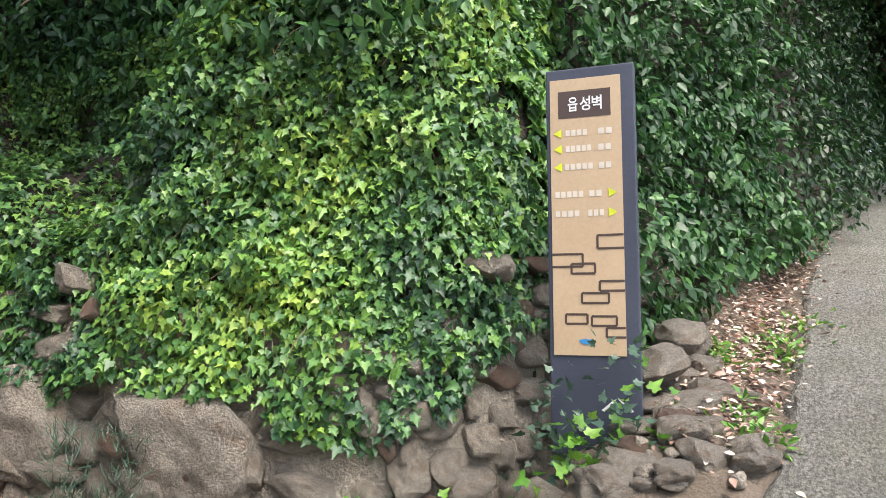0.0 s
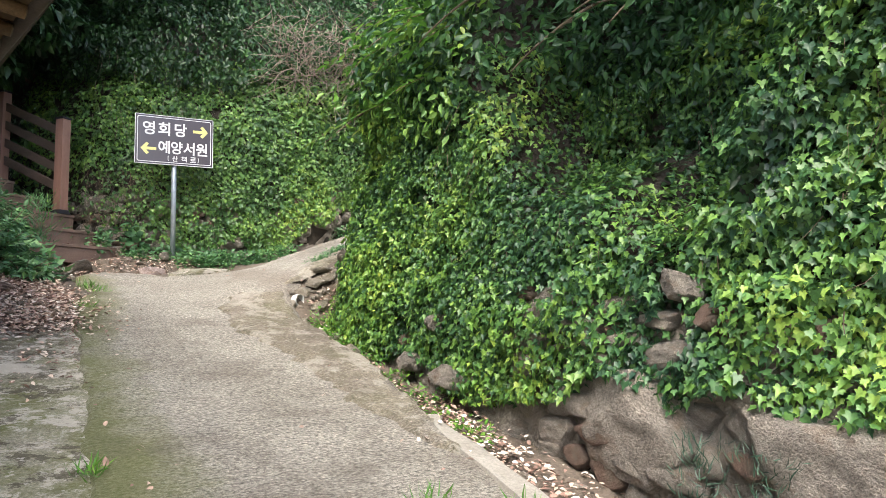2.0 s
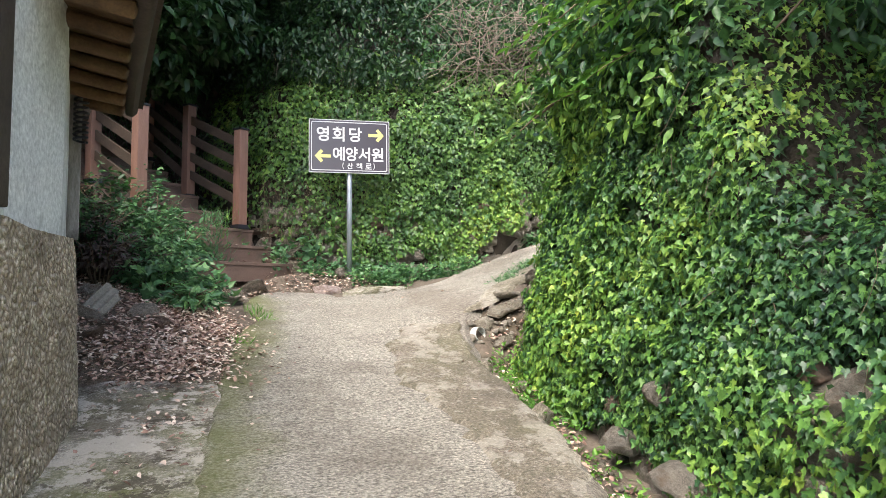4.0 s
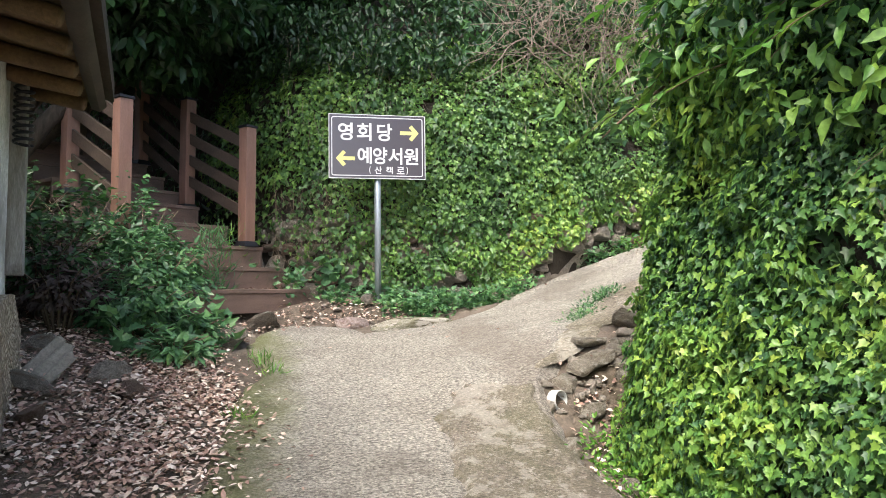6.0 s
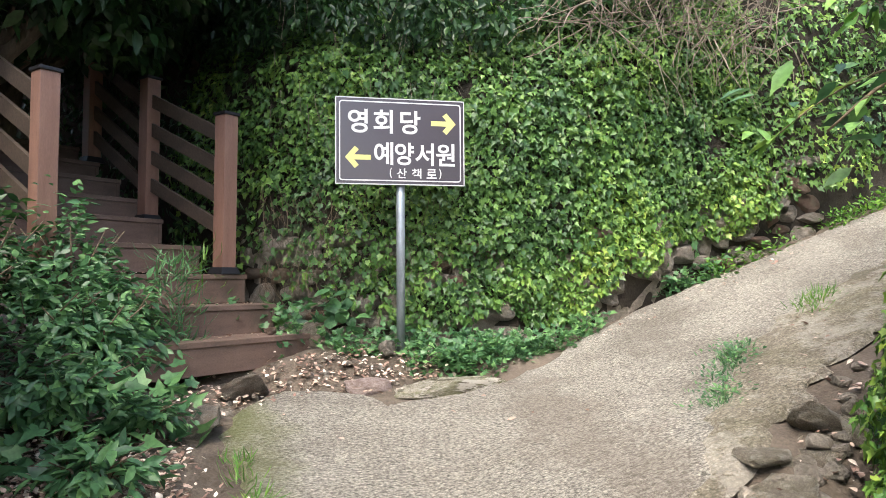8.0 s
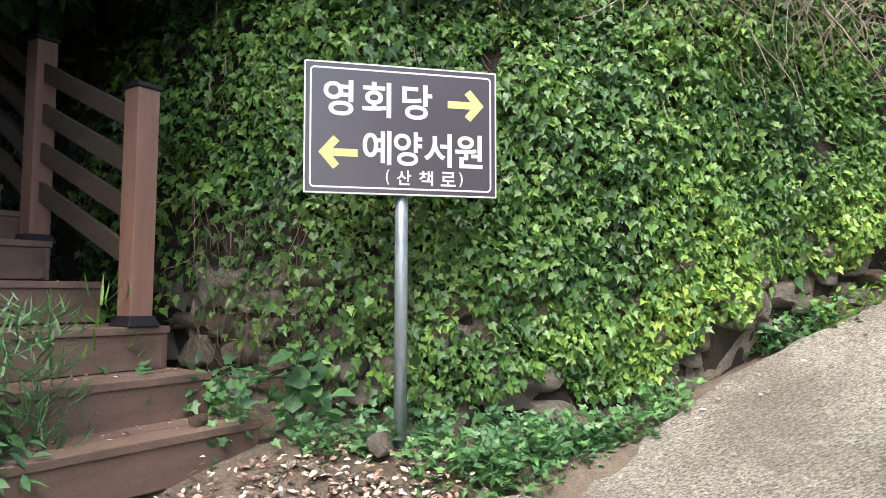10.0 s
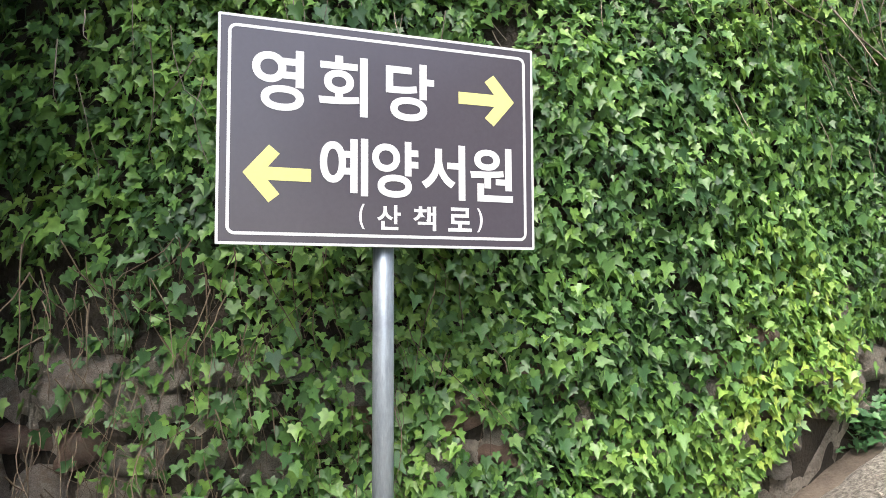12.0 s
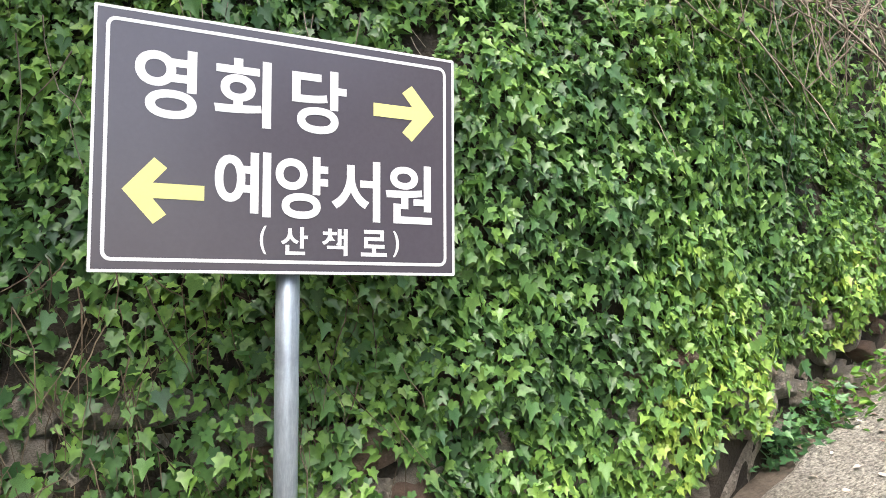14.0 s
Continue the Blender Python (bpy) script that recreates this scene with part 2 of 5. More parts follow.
M_NAVY = surface("navy_painted_steel", (0.028, 0.034, 0.055), (0.045, 0.052, 0.08), 4, 80, 0.5, 0.1, 0.002, None, None, "Object", 0.0, 0.15)
M_INK = plain("dark_brown_ink", (0.05, 0.03, 0.025), 0.6)
M_LIME = plain("lime_ink", (0.50, 0.55, 0.02), 0.5)
M_BLUE = plain("blue_ink", (0.03, 0.20, 0.45), 0.5)
M_PIPE = plain("grey_plastic_pipe", (0.46, 0.46, 0.43), 0.5)
M_BARK = surface("bark", (0.05, 0.037, 0.025), (0.13, 0.10, 0.075), 6, 40, 0.95, 0.9, 0.02, None, (1, 1, 0.25))
M_TWIG = surface("dry_twigs", (0.16, 0.125, 0.095), (0.32, 0.26, 0.21), 5, 40, 0.9, 0.4, 0.005)
M_STEM = surface("vine_stems", (0.10, 0.07, 0.045), (0.20, 0.15, 0.10), 5, 40, 0.9, 0.4, 0.005)
M_IVY = leaf_material("ivy_leaf", [(0.0, (0.022, 0.062, 0.034)), (0.32, (0.050, 0.130, 0.052)), (0.55, (0.105, 0.235, 0.062)), (0.8, (0.195, 0.36, 0.072)), (1.0, (0.33, 0.46, 0.085))], 0.75, 0.28)
M_YOUNG = leaf_material("young_ivy_leaf", [(0.0, (0.055, 0.140, 0.045)), (0.4, (0.13, 0.28, 0.055)), (0.75, (0.25, 0.41, 0.07)), (1.0, (0.43, 0.52, 0.085))], 0.5, 0.28)
M_IVYFAR = leaf_material("back_wall_ivy_leaf", [(0.0, (0.040, 0.092, 0.038)), (0.4, (0.098, 0.212, 0.058)), (0.75, (0.205, 0.365, 0.080)), (0.93, (0.295, 0.455, 0.095)), (1.0, (0.37, 0.50, 0.10))], 0.7)
M_IVYONE = leaf_material("single_ivy_leaf", [(0.0, (0.035, 0.084, 0.041)), (0.4, (0.079, 0.182, 0.065)), (0.75, (0.165, 0.317, 0.086)), (0.97, (0.251, 0.419, 0.101)), (1.0, (0.486, 0.513, 0.121))], 0.2, 0.28, 0.42, True)
# Shrub leaf at about 0.6: the shade under the trees is in the colour.
M_SHRUB_DIM = leaf_material("shaded_shrub_leaf", [(0.0, (0.011, 0.030, 0.013)), (0.5, (0.022, 0.064, 0.021)), (0.9, (0.055, 0.130, 0.033)), (1.0, (0.111, 0.195, 0.039))], 0.3)
M_SHRUB = leaf_material("shrub_leaf", [(0.0, (0.017, 0.048, 0.021)), (0.5, (0.036, 0.103, 0.034)), (0.9, (0.089, 0.210, 0.053)), (1.0, (0.179, 0.315, 0.063))], 0.3)
M_BUSH = leaf_material("bush_leaf", [(0.0, (0.036, 0.095, 0.048)), (0.5, (0.085, 0.205, 0.085)), (1.0, (0.21, 0.40, 0.135))], 0.6)
M_DEAD = leaf_material("withered_leaf", [(0.0, (0.035, 0.026, 0.024)), (0.6, (0.085, 0.062, 0.055)), (1.0, (0.20, 0.15, 0.12))], 0.5, 0.1, 0.8)
M_WEED = leaf_material("weed_leaf", [(0.0, (0.048, 0.144, 0.018)), (0.6, (0.108, 0.264, 0.036)), (1.0, (0.264, 0.432, 0.060))], 0.3)
# Ivy green with shade mixed in, for leaves deep in the bank.
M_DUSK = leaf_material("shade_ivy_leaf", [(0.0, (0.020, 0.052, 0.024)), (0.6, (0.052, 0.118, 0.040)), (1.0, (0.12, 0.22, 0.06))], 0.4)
M_GREY = leaf_material("grey_green_leaf", [(0.0, (0.03, 0.07, 0.045)), (1.0, (0.08, 0.15, 0.10))], 0.3)
M_FALLEN = leaf_material("fallen_leaf", [(0.0, (0.15, 0.085, 0.068)), (0.35, (0.36, 0.225, 0.18)), (0.65, (0.58, 0.43, 0.35)), (1.0, (0.80, 0.71, 0.63))], 0.35, 0.05, 0.7, False, 0.95)


# ---- mesh helpers ----
def mesh_of(name, verts, faces, mats, smooth=False):
    me = bpy.data.meshes.new(name)
    me.from_pydata([tuple(v) for v in verts], [], [tuple(f) for f in faces])
    for m in mats if isinstance(mats, (list, tuple)) else [mats]:
        me.materials.append(m)
    if smooth:
        me.polygons.foreach_set("use_smooth", [True] * len(me.polygons))
    me.update()
    return me


def tri_mesh(name, verts, tris, mat):
    """A mesh from arrays of places and triangles."""
    me = bpy.data.meshes.new(name)
    me.vertices.add(len(verts)), me.loops.add(tris.size), me.polygons.add(len(tris))
    me.vertices.foreach_set("co", np.ascontiguousarray(verts, dtype=np.float32).ravel())
    me.loops.foreach_set("vertex_index", np.ascontiguousarray(tris, dtype=np.int32).ravel())
    me.polygons.foreach_set("loop_start", np.arange(0, tris.size, 3, dtype=np.int32))
    me.materials.append(mat)
    me.update(calc_edges=True)
    me.validate()
    return me


def from_bm(name, bm, mat, smooth=False):
    me = bpy.data.meshes.new(name)
    bmesh.ops.recalc_face_normals(bm, faces=bm.faces)
    bm.to_mesh(me)
    bm.free()
    me.materials.append(mat)
    if smooth:
        me.polygons.foreach_set("use_smooth", [True] * len(me.polygons))
    return me


def part(name, bm, mat, parent, label="", smooth=False, m=None):
    me = bm if isinstance(bm, bpy.types.Mesh) else from_bm(name, bm, mat, smooth)
    ob = new(name, me)
    ob.parent = parent
    if m is not None:
        ob.matrix_basis = m
    if label:
        tagged(ob, label)
    return ob


def thing(name, m, label, category, group="", kind=""):
    ob = new(name)
    ob.matrix_basis = m
    ob.empty_display_size = 0.2
    return tagged(ob, label, category, group, kind)


def box(sx, sy, sz, bevel=0.004, base=True, seg=2):
    bm = bmesh.new()
    bmesh.ops.create_cube(bm, size=1)
    for v in bm.verts:
        v.co = Vector((v.co.x * sx, v.co.y * sy, (v.co.z + (0.5 if base else 0)) * sz))
    if bevel:
        bmesh.ops.bevel(bm, geom=bm.edges[:], offset=bevel, segments=seg, profile=0.6, affect="EDGES")
    return bm


def tube(points, radii, sides=8, closed_ends=True):
    """A tapered tube along points."""
    bm = bmesh.new()
    rings = []
    pts = [Vector(p) for p in points]
    for i, p in enumerate(pts):
        d = (pts[min(i + 1, len(pts) - 1)] - pts[max(i - 1, 0)]).normalized()
        a = d.orthogonal().normalized()
        c = d.cross(a)
        r = radii[i] if isinstance(radii, (list, tuple)) else radii
        rings.append([bm.verts.new(p + (a * math.cos(k * math.tau / sides) + c * math.sin(k * math.tau / sides)) * r) for k in range(sides)])
    for q, s in zip(rings, rings[1:]):
        for k in range(sides):
            bm.faces.new((q[k], q[(k + 1) % sides], s[(k + 1) % sides], s[k]))
    if closed_ends:
        bm.faces.new(rings[0][::-1]), bm.faces.new(rings[-1])
    return bm


def sheet(outline, depth=0.0, z=0.0):
    """A flat plate of an outline in x and y, drawn down by depth."""
    bm = bmesh.new()
    f = bm.faces.new([bm.verts.new((x, y, z)) for x, y in outline])
    if depth:
        ext = bmesh.ops.extrude_face_region(bm, geom=[f])
        for v in ext["geom"]:
            if isinstance(v, bmesh.types.BMVert):
                v.co.z -= depth
    return bm


def lumpy(x, y, z, s=1.0):
    return noise.noise(Vector((x * s, y * s, z * s)))


# ---- the lie of the land ----
Y_ROAD = [-40, -14, -10, -8, -6.4, -5, -4, -2.9, -2, -1, -0.4, 0.0, 0.6, 5]
Z_ROAD = [-8, -2.8, -1.98, -1.62, -1.30, -1.07, -0.89, -0.68, -0.53, -0.37, -0.27, -0.20, -0.10, 0.2]


def step01(a, b, v):
    t = np.clip((v - a) / (b - a), 0, 1)
    return t * t * (3 - 2 * t)


def road_z(x, y):
    """Height of the concrete lanes: the main lane, the steep branch by the sign, the steep branch by the trail board."""
    x, y = np.asarray(x, float), np.asarray(y, float)
    main = np.interp(y, Y_ROAD, Z_ROAD)
    up = -0.22 + 0.05 * np.clip(y, -3, 3)
    w = step01(-0.3, 1.0, x) * step01(-3.1, -2.1, y)
    soft = np.log1p(np.exp(np.clip((x - 0.78) * 7, -30, 30))) / 7
    z = main * (1 - w) + up * w + 0.33 * np.minimum(soft, 12) * step01(-3.2, -2.3, y)
    east = -1.98 + 0.30 * np.clip(x + 1.0, 0, 12)
    we = step01(-8.2, -9.3, y) * step01(-0.6, 0.8, x)
    return z * (1 - we) + east * we


def ground_z(x, y):
    x, y = np.asarray(x, float), np.asarray(y, float)
    z = road_z(x, y) - 0.035
    z = z + 0.26 * np.clip(-1.05 - x, 0, 12) * step01(-3.9, -2.3, y)
    gut = step01(0.5, 0.75, x) * step01(-2.45, -3.0, y) * step01(-7.6, -6.6, y)
    z = z - 0.13 * gut
    z = z + 0.13 * step01(-0.45, -0.05, y) * step01(1.3, 0.5, x) * step01(-1.6, -0.9, x)
    z = z + 0.10 * step01(-9.75, -9.45, y) * step01(-8.0, -8.6, y) * step01(1.2, 1.7, x)
    far = np.hypot(x, y + 4)
    return np.where(far > 25, z - (far - 25) * 0.02, z)


def grid_coords(lo, hi, step, ends):
    inner = np.arange(lo, hi + step / 2, step)
    return np.r_[[-e for e in ends[::-1]], inner, ends]


def make_ground():
    xs = grid_coords(-5, 7, 0.07, [9, 13, 20, 40, 90, 200, 600])
    ys = grid_coords(-12, 3, 0.07, [5, 9, 14, 25, 50, 100, 600])
    ys = np.sort(np.r_[ys[ys > -12.05], [-13, -15, -20, -30, -60, -150, -600]])
    X, Y = np.meshgrid(xs, ys)
    Z = ground_z(X, Y)
    near = (np.abs(X) < 8) & (np.abs(Y + 4) < 10)
    Z = Z + np.where(near, np.array([[0.03 * lumpy(a, b, 0, 3.0) + 0.024 * lumpy(a, b, 5, 8.0) + 0.012 * lumpy(a, b, 8, 17.0) for a in xs] for b in ys]), 0)
    nx = len(xs)
    i = (np.arange(len(ys) - 1)[:, None] * nx + np.arange(nx - 1)[None]).ravel()
    tris = np.concatenate([np.c_[i, i + 1, i + nx + 1], np.c_[i, i + nx + 1, i + nx]])
    tagged(new("ground", tri_mesh("ground", np.c_[X.ravel(), Y.ravel(), Z.ravel()], tris, M_SOIL)), "dark bare hillside soil with leaf litter", "ground", kind="structure")


def lane(name, outline, mat, label, lift=0.0, step=0.08, drop=0.16, ragged=0.02, category="pavement"):
    """A cast slab within an outline that follows the slope, with broken edges and a thickness."""
    from mathutils.geometry import delaunay_2d_cdt
    rim = []
    for (x0, y0), (x1, y1) in zip(outline, outline[1:] + outline[:1]):
        n = max(1, int(math.hypot(x1 - x0, y1 - y0) / step))
        for k in range(n):
            x, y = x0 + (x1 - x0) * k / n, y0 + (y1 - y0) * k / n
            rim.append((x + ragged * 2.2 * lumpy(x, y, 3, 5) + ragged * lumpy(x, y, 9, 14), y + ragged * 2.2 * lumpy(x, y, 7, 5)))
    px = np.array(rim)
    gx, gy = np.meshgrid(np.arange(px[:, 0].min(), px[:, 0].max(), step), np.arange(px[:, 1].min(), px[:, 1].max(), step))
    q = np.c_[gx.ravel(), gy.ravel()]
    inside = np.zeros(len(q), bool)
    for a, b in zip(px, np.roll(px, -1, 0)):
        c = (a[1] > q[:, 1]) != (b[1] > q[:, 1])
        with np.errstate(divide="ignore", invalid="ignore"):
            inside ^= c & (q[:, 0] < (b[0] - a[0]) * (q[:, 1] - a[1]) / (b[1] - a[1]) + a[0])
    far = np.min(np.hypot(q[:, None, 0] - px[None, :, 0], q[:, None, 1] - px[None, :, 1]), axis=1) > step * 0.5
    q = q[inside & far]
    pts = [Vector(p) for p in rim] + [Vector(p) for p in q]
    n = len(rim)
    v2, _, tris, *_ = delaunay_2d_cdt(pts, [(k, (k + 1) % n) for k in range(n)], [list(range(n))], 1, 1e-5)
    P = np.array([(v.x, v.y) for v in v2])
    Z = road_z(P[:, 0], P[:, 1]) + lift + np.array([0.012 * lumpy(a, b, 2, 2.2) + 0.004 * lumpy(a, b, 4, 11) for a, b in P])
    verts = [(a, b, c) for (a, b), c in zip(P, Z)]
    faces = [tuple(t) for t in tris]
    top = len(verts)
    side = 1 if sum(a[0] * b[1] - b[0] * a[1] for a, b in zip(rim, rim[1:] + rim[:1])) > 0 else -1
    for out, down in ((0.035, 0.03), (0.075, 0.09), (0.085, drop + 0.06)):
        for k in range(n):
            tx, ty = rim[(k + 2) % n][0] - rim[k - 2][0], rim[(k + 2) % n][1] - rim[k - 2][1]
            d = math.hypot(tx, ty) or 1
            x, y, z = verts[k]
            o = out * (1 + 0.9 * lumpy(x, y, down * 30, 9)) * (0.5 if drop < 0.05 else 1)
            verts.append((x + side * ty / d * o, y - side * tx / d * o, z - (down if drop > 0.05 else down * 0.3) + 0.012 * lumpy(x, y, 6, 13)))
    for lev in range(3):
        a0, b0 = (0 if lev == 0 else top + (lev - 1) * n), top + lev * n
        faces += [(a0 + k, b0 + k, b0 + (k + 1) % n, a0 + (k + 1) % n) for k in range(n)]
    return tagged(new(name, mesh_of(name, verts, faces, mat)), label, category, kind="structure")


MAIN = [(-1.3, -13), (0.3, -13), (0.35, -9.9), (0.42, -8.6), (0.42, -7.4), (0.46, -6.5), (0.58, -5.2), (0.67, -4.5), (0.64, -3.6), (0.60, -3.0), (0.66, -2.55), (0.95, -2.3), (1.35, -2.0), (1.9, -1.72), (3.0, -1.35), (6.5, -0.6),
        (6.5, 1.0), (3.6, 0.56), (2.4, 0.36), (1.9, 0.26), (1.25, -0.02), (0.85, -0.26), (0.6, -0.52), (0.3, -0.62), (0.0, -0.66), (-0.12, -0.72), (-0.3, -0.5), (-0.5, -0.42), (-0.75, -0.40), (-0.98, -0.72), (-1.06, -1.1), (-0.95, -1.35), (-0.88, -1.7), (-0.98, -2.1), (-1.02, -2.6), (-1.05, -3.4), (-1.03, -5.0), (-1.05, -7), (-1.2, -9.5)]
SLAB = [(-1.95, -7.2), (-0.85, -7.2), (-0.85, -5.0), (-0.88, -3.6), (-1.1, -3.4), (-1.6, -3.4), (-1.95, -3.3)]
OLD = [(0.12, -2.75), (0.3, -2.42), (0.60, -2.6), (0.58, -3.0), (0.61, -3.6), (0.64, -4.5), (0.55, -5.2), (0.44, -6.2), (0.34, -5.6), (0.28, -4.6), (0.06, -3.5)]
EDGE = [(0.74, -2.46), (1.14, -1.98), (1.78, -1.26), (2.6, -0.93), (6.0, -0.12), (6.3, -0.68), (3.0, -1.44), (1.92, -1.80), (1.36, -2.09), (0.97, -2.38)]
EAST = [(0.4, -13), (9, -13), (9, -10.75), (4.65, -10.04), (3.26, -9.89), (2.14, -9.77), (1.5, -9.66), (0.9, -9.3), (0.6, -9.0), (0.5, -9.6)]


# ---- planted banks ----
class Bank:
    """A bank along a foot line, left of the way it runs: points on its face by length and height."""

    def __init__(self, foot, profile, lump=0.12, sink=0.15, extra=None):
        p = np.array(foot, float)
        for _ in range(2):
            mid = np.empty((2 * len(p) - 2, 2))
            mid[0::2], mid[1::2] = 0.75 * p[:-1] + 0.25 * p[1:], 0.25 * p[:-1] + 0.75 * p[1:]
            p = np.vstack([p[:1], mid, p[-1:]])
        self.p, self.len = p, np.r_[0, np.cumsum(np.hypot(*np.diff(p, axis=0).T))]
        self.h, self.d = np.array(profile, float).T
        self.lump, self.sink, self.extra = lump, sink, extra

    def at(self, u, h):
        u, h = np.broadcast_arrays(np.asarray(u, float), np.asarray(h, float))
        x, y = np.interp(u, self.len, self.p[:, 0]), np.interp(u, self.len, self.p[:, 1])
        e = 0.25
        tx = np.interp(u + e, self.len, self.p[:, 0]) - np.interp(u - e, self.len, self.p[:, 0])
        ty = np.interp(u + e, self.len, self.p[:, 1]) - np.interp(u - e, self.len, self.p[:, 1])
        n = np.hypot(tx, ty)
        lx, ly = -ty / n, tx / n
        z = ground_z(x, y) - self.sink + h
        d = np.interp(h, self.h, self.d)
        flat = np.array([lumpy(a, b, c, 1.1) + 0.4 * lumpy(a, b, c, 3.1) for a, b, c in zip(x.ravel(), y.ravel(), z.ravel())]).reshape(x.shape)
        if self.extra:
            d = d + self.extra(x, y, h)
        d = d - self.lump * flat * np.clip(h / 0.6, 0, 1)
        return np.stack([x + lx * d, y + ly * d, z], -1)

    def face(self, u, h):
        a, b, c = self.at(u, h), self.at(u + 0.04, h), self.at(u, h + 0.04)
        n = np.cross(b - a, c - a)
        return a, n / np.linalg.norm(n, axis=-1, keepdims=True)

    def mesh(self, name, mat, step=0.16):
        us, hs = np.arange(0, self.len[-1] + step, step), np.unique(np.r_[np.arange(0, 3.4, step), self.h[self.h > 3.2]])
        P = self.at(us[:, None], hs[None])
        i = (np.arange(len(us) - 1)[:, None] * len(hs) + np.arange(len(hs) - 1)[None]).ravel()
        k = len(hs)
        return tri_mesh(name, P.reshape(-1, 3), np.concatenate([np.c_[i, i + k, i + k + 1], np.c_[i, i + k + 1, i + 1]]), mat)


def hollow(x, y, h):
    """A shaded hollow under overhanging shrubs along the middle of the east bank."""
    edge = 1.55 + 0.35 * np.sin(y * 2.3) + 0.2 * np.sin(y * 5.1 + 1)
    deep = step01(-7.6, -6.9, y) * step01(-4.7, -5.2, y) * step01(2.2, 1.8, x)
    near = step01(-5.1, -4.6, y) * step01(-2.7, -3.1, y) * step01(2.2, 1.8, x)
    return deep * 0.75 * step01(edge, edge + 0.5, h) * step01(3.4, 2.9, h) - near * 0.05 * step01(2.0, 2.5, h) * step01(3.3, 2.7, h)


FRONT = Bank([(7.5, -0.9), (4.5, -1.55), (3.2, -1.9), (2.0, -2.35), (1.25, -2.75), (1.03, -3.1), (1.05, -3.6), (1.07, -4.4), (1.09, -5.2), (1.18, -6.1), (1.2, -7.0), (1.28, -7.8), (1.42, -8.4), (1.9, -8.78), (2.6, -9.02), (3.65, -9.45), (4.9, -9.98), (7.5, -10.7), (11, -11.2)],
             [(0, 0), (0.6, 0.06), (1.2, 0.2), (1.8, 0.28), (2.4, 0.3), (3.2, 0.7), (4.4, 1.9), (4.8, 2.4)], 0.10, 0.15, hollow)
BACK = Bank([(-7.5, 6.5), (-4.2, 4.6), (-2.6, 3.0), (-1.75, 1.9), (-1.15, 1.05), (-0.75, 0.62), (-0.3, 0.42), (0.3, 0.34), (0.9, 0.31), (1.7, 0.38), (2.5, 0.56), (3.5, 0.74), (5.5, 1.15), (8.5, 1.9), (12, 2.6)],
            [(0, 0), (1.0, 0.02), (2.2, 0.16), (3.0, 0.55), (4.0, 1.4), (6, 3.2), (9, 7), (12, 14)], 0.09)
WEST = Bank([(-2.6, -2.6), (-2.55, -1.9), (-2.5, -1.2), (-2.75, -0.5), (-3.3, 0.4), (-4.3, 1.7), (-5.8, 3.8), (-7.6, 6.3)],
            [(0, 0), (0.7, 0.45), (1.5, 1.2), (3.0, 2.6), (5, 4), (8, 7)], 0.2, 0.1)

IVY = np.array([(0, 0.05, 0), (-0.17, -0.10, 0.02), (-0.40, -0.03, 0.08), (-0.35, 0.17, 0.04), (-0.50, 0.38, 0.09), (-0.23, 0.48, 0.02), (0, 1.08, -0.12), (0.23, 0.48, 0.02), (0.50, 0.38, 0.09), (0.35, 0.17, 0.04), (0.40, -0.03, 0.08), (0.17, -0.10, 0.02), (0, 0.34, -0.06)])
IVY_T = np.array([(12, k, (k + 1) % 12) for k in range(12)])[:, ::-1]
OVAL = np.array([(0, 0, 0), (-0.19, 0.25, 0.05), (-0.2, 0.55, 0.04), (0, 1, -0.08), (0.2, 0.55, 0.04), (0.19, 0.25, 0.05), (0, 0.3, -0.03), (0, 0.62, -0.04)])
OVAL_T = np.array([(0, 6, 1), (1, 6, 7), (1, 7, 2), (2, 7, 3), (0, 5, 6), (6, 5, 4), (6, 4, 7), (7, 4, 3)])
rng = np.random.default_rng(7)


def leaves(name, P, N, size, mat, shape=IVY, tris=IVY_T, droop=0.8, wild=0.45, tip=None, lift=0.0):
    """One mesh of many leaves at P, facing about N, tips hanging down."""
    k = len(P)
    N = N + rng.normal(0, wild, (k, 3)) + np.array([[0, 0, lift]])
    N /= np.linalg.norm(N, axis=1, keepdims=True)
    D = (np.array([[0, 0, -1.0]]) * droop if tip is None else tip) + rng.normal(0, 0.45, (k, 3))
    D -= N * np.sum(D * N, 1, keepdims=True)
    D /= np.linalg.norm(D, axis=1, keepdims=True)
    S = np.cross(D, N)
    s = np.asarray(size).reshape(-1, 1, 1)
    bend = rng.uniform(0.3, 2.2, (k, 1, 1))
    V = P[:, None] + s * (shape[None, :, :1] * S[:, None] + shape[None, :, 1:2] * D[:, None] + bend * shape[None, :, 2:] * N[:, None])
    T = (np.arange(k)[:, None, None] * len(shape) + tris[None]).reshape(-1, 3)
    return tri_mesh(name, V.reshape(-1, 3), T, mat)


def on_bank(bank, u0, u1, h0, h1, count, thick=0.1, low=None):
    u, h = rng.uniform(u0, u1, count), rng.uniform(h0, h1, count)
    if low is not None:
        keep = h > low(u)
        u, h = u[keep], h[keep]
    P, N = bank.face(u, h)
    clump = np.array([0.55 + 0.9 * max(0.0, lumpy(*p, 3.4) + 0.35 * lumpy(*p, 8)) for p in P])[:, None]
    out = rng.uniform(0.0, 1.0, (len(u), 1)) ** 0.7 * thick * clump * 1.25
    return P + N * out, N


def u_of(bank, x, y):
    """The length along a bank's foot that lies nearest to a place."""
    us = np.linspace(0, bank.len[-1], 2000)
    return us[np.argmin(np.hypot(np.interp(us, bank.len, bank.p[:, 0]) - x, np.interp(us, bank.len, bank.p[:, 1]) - y))]


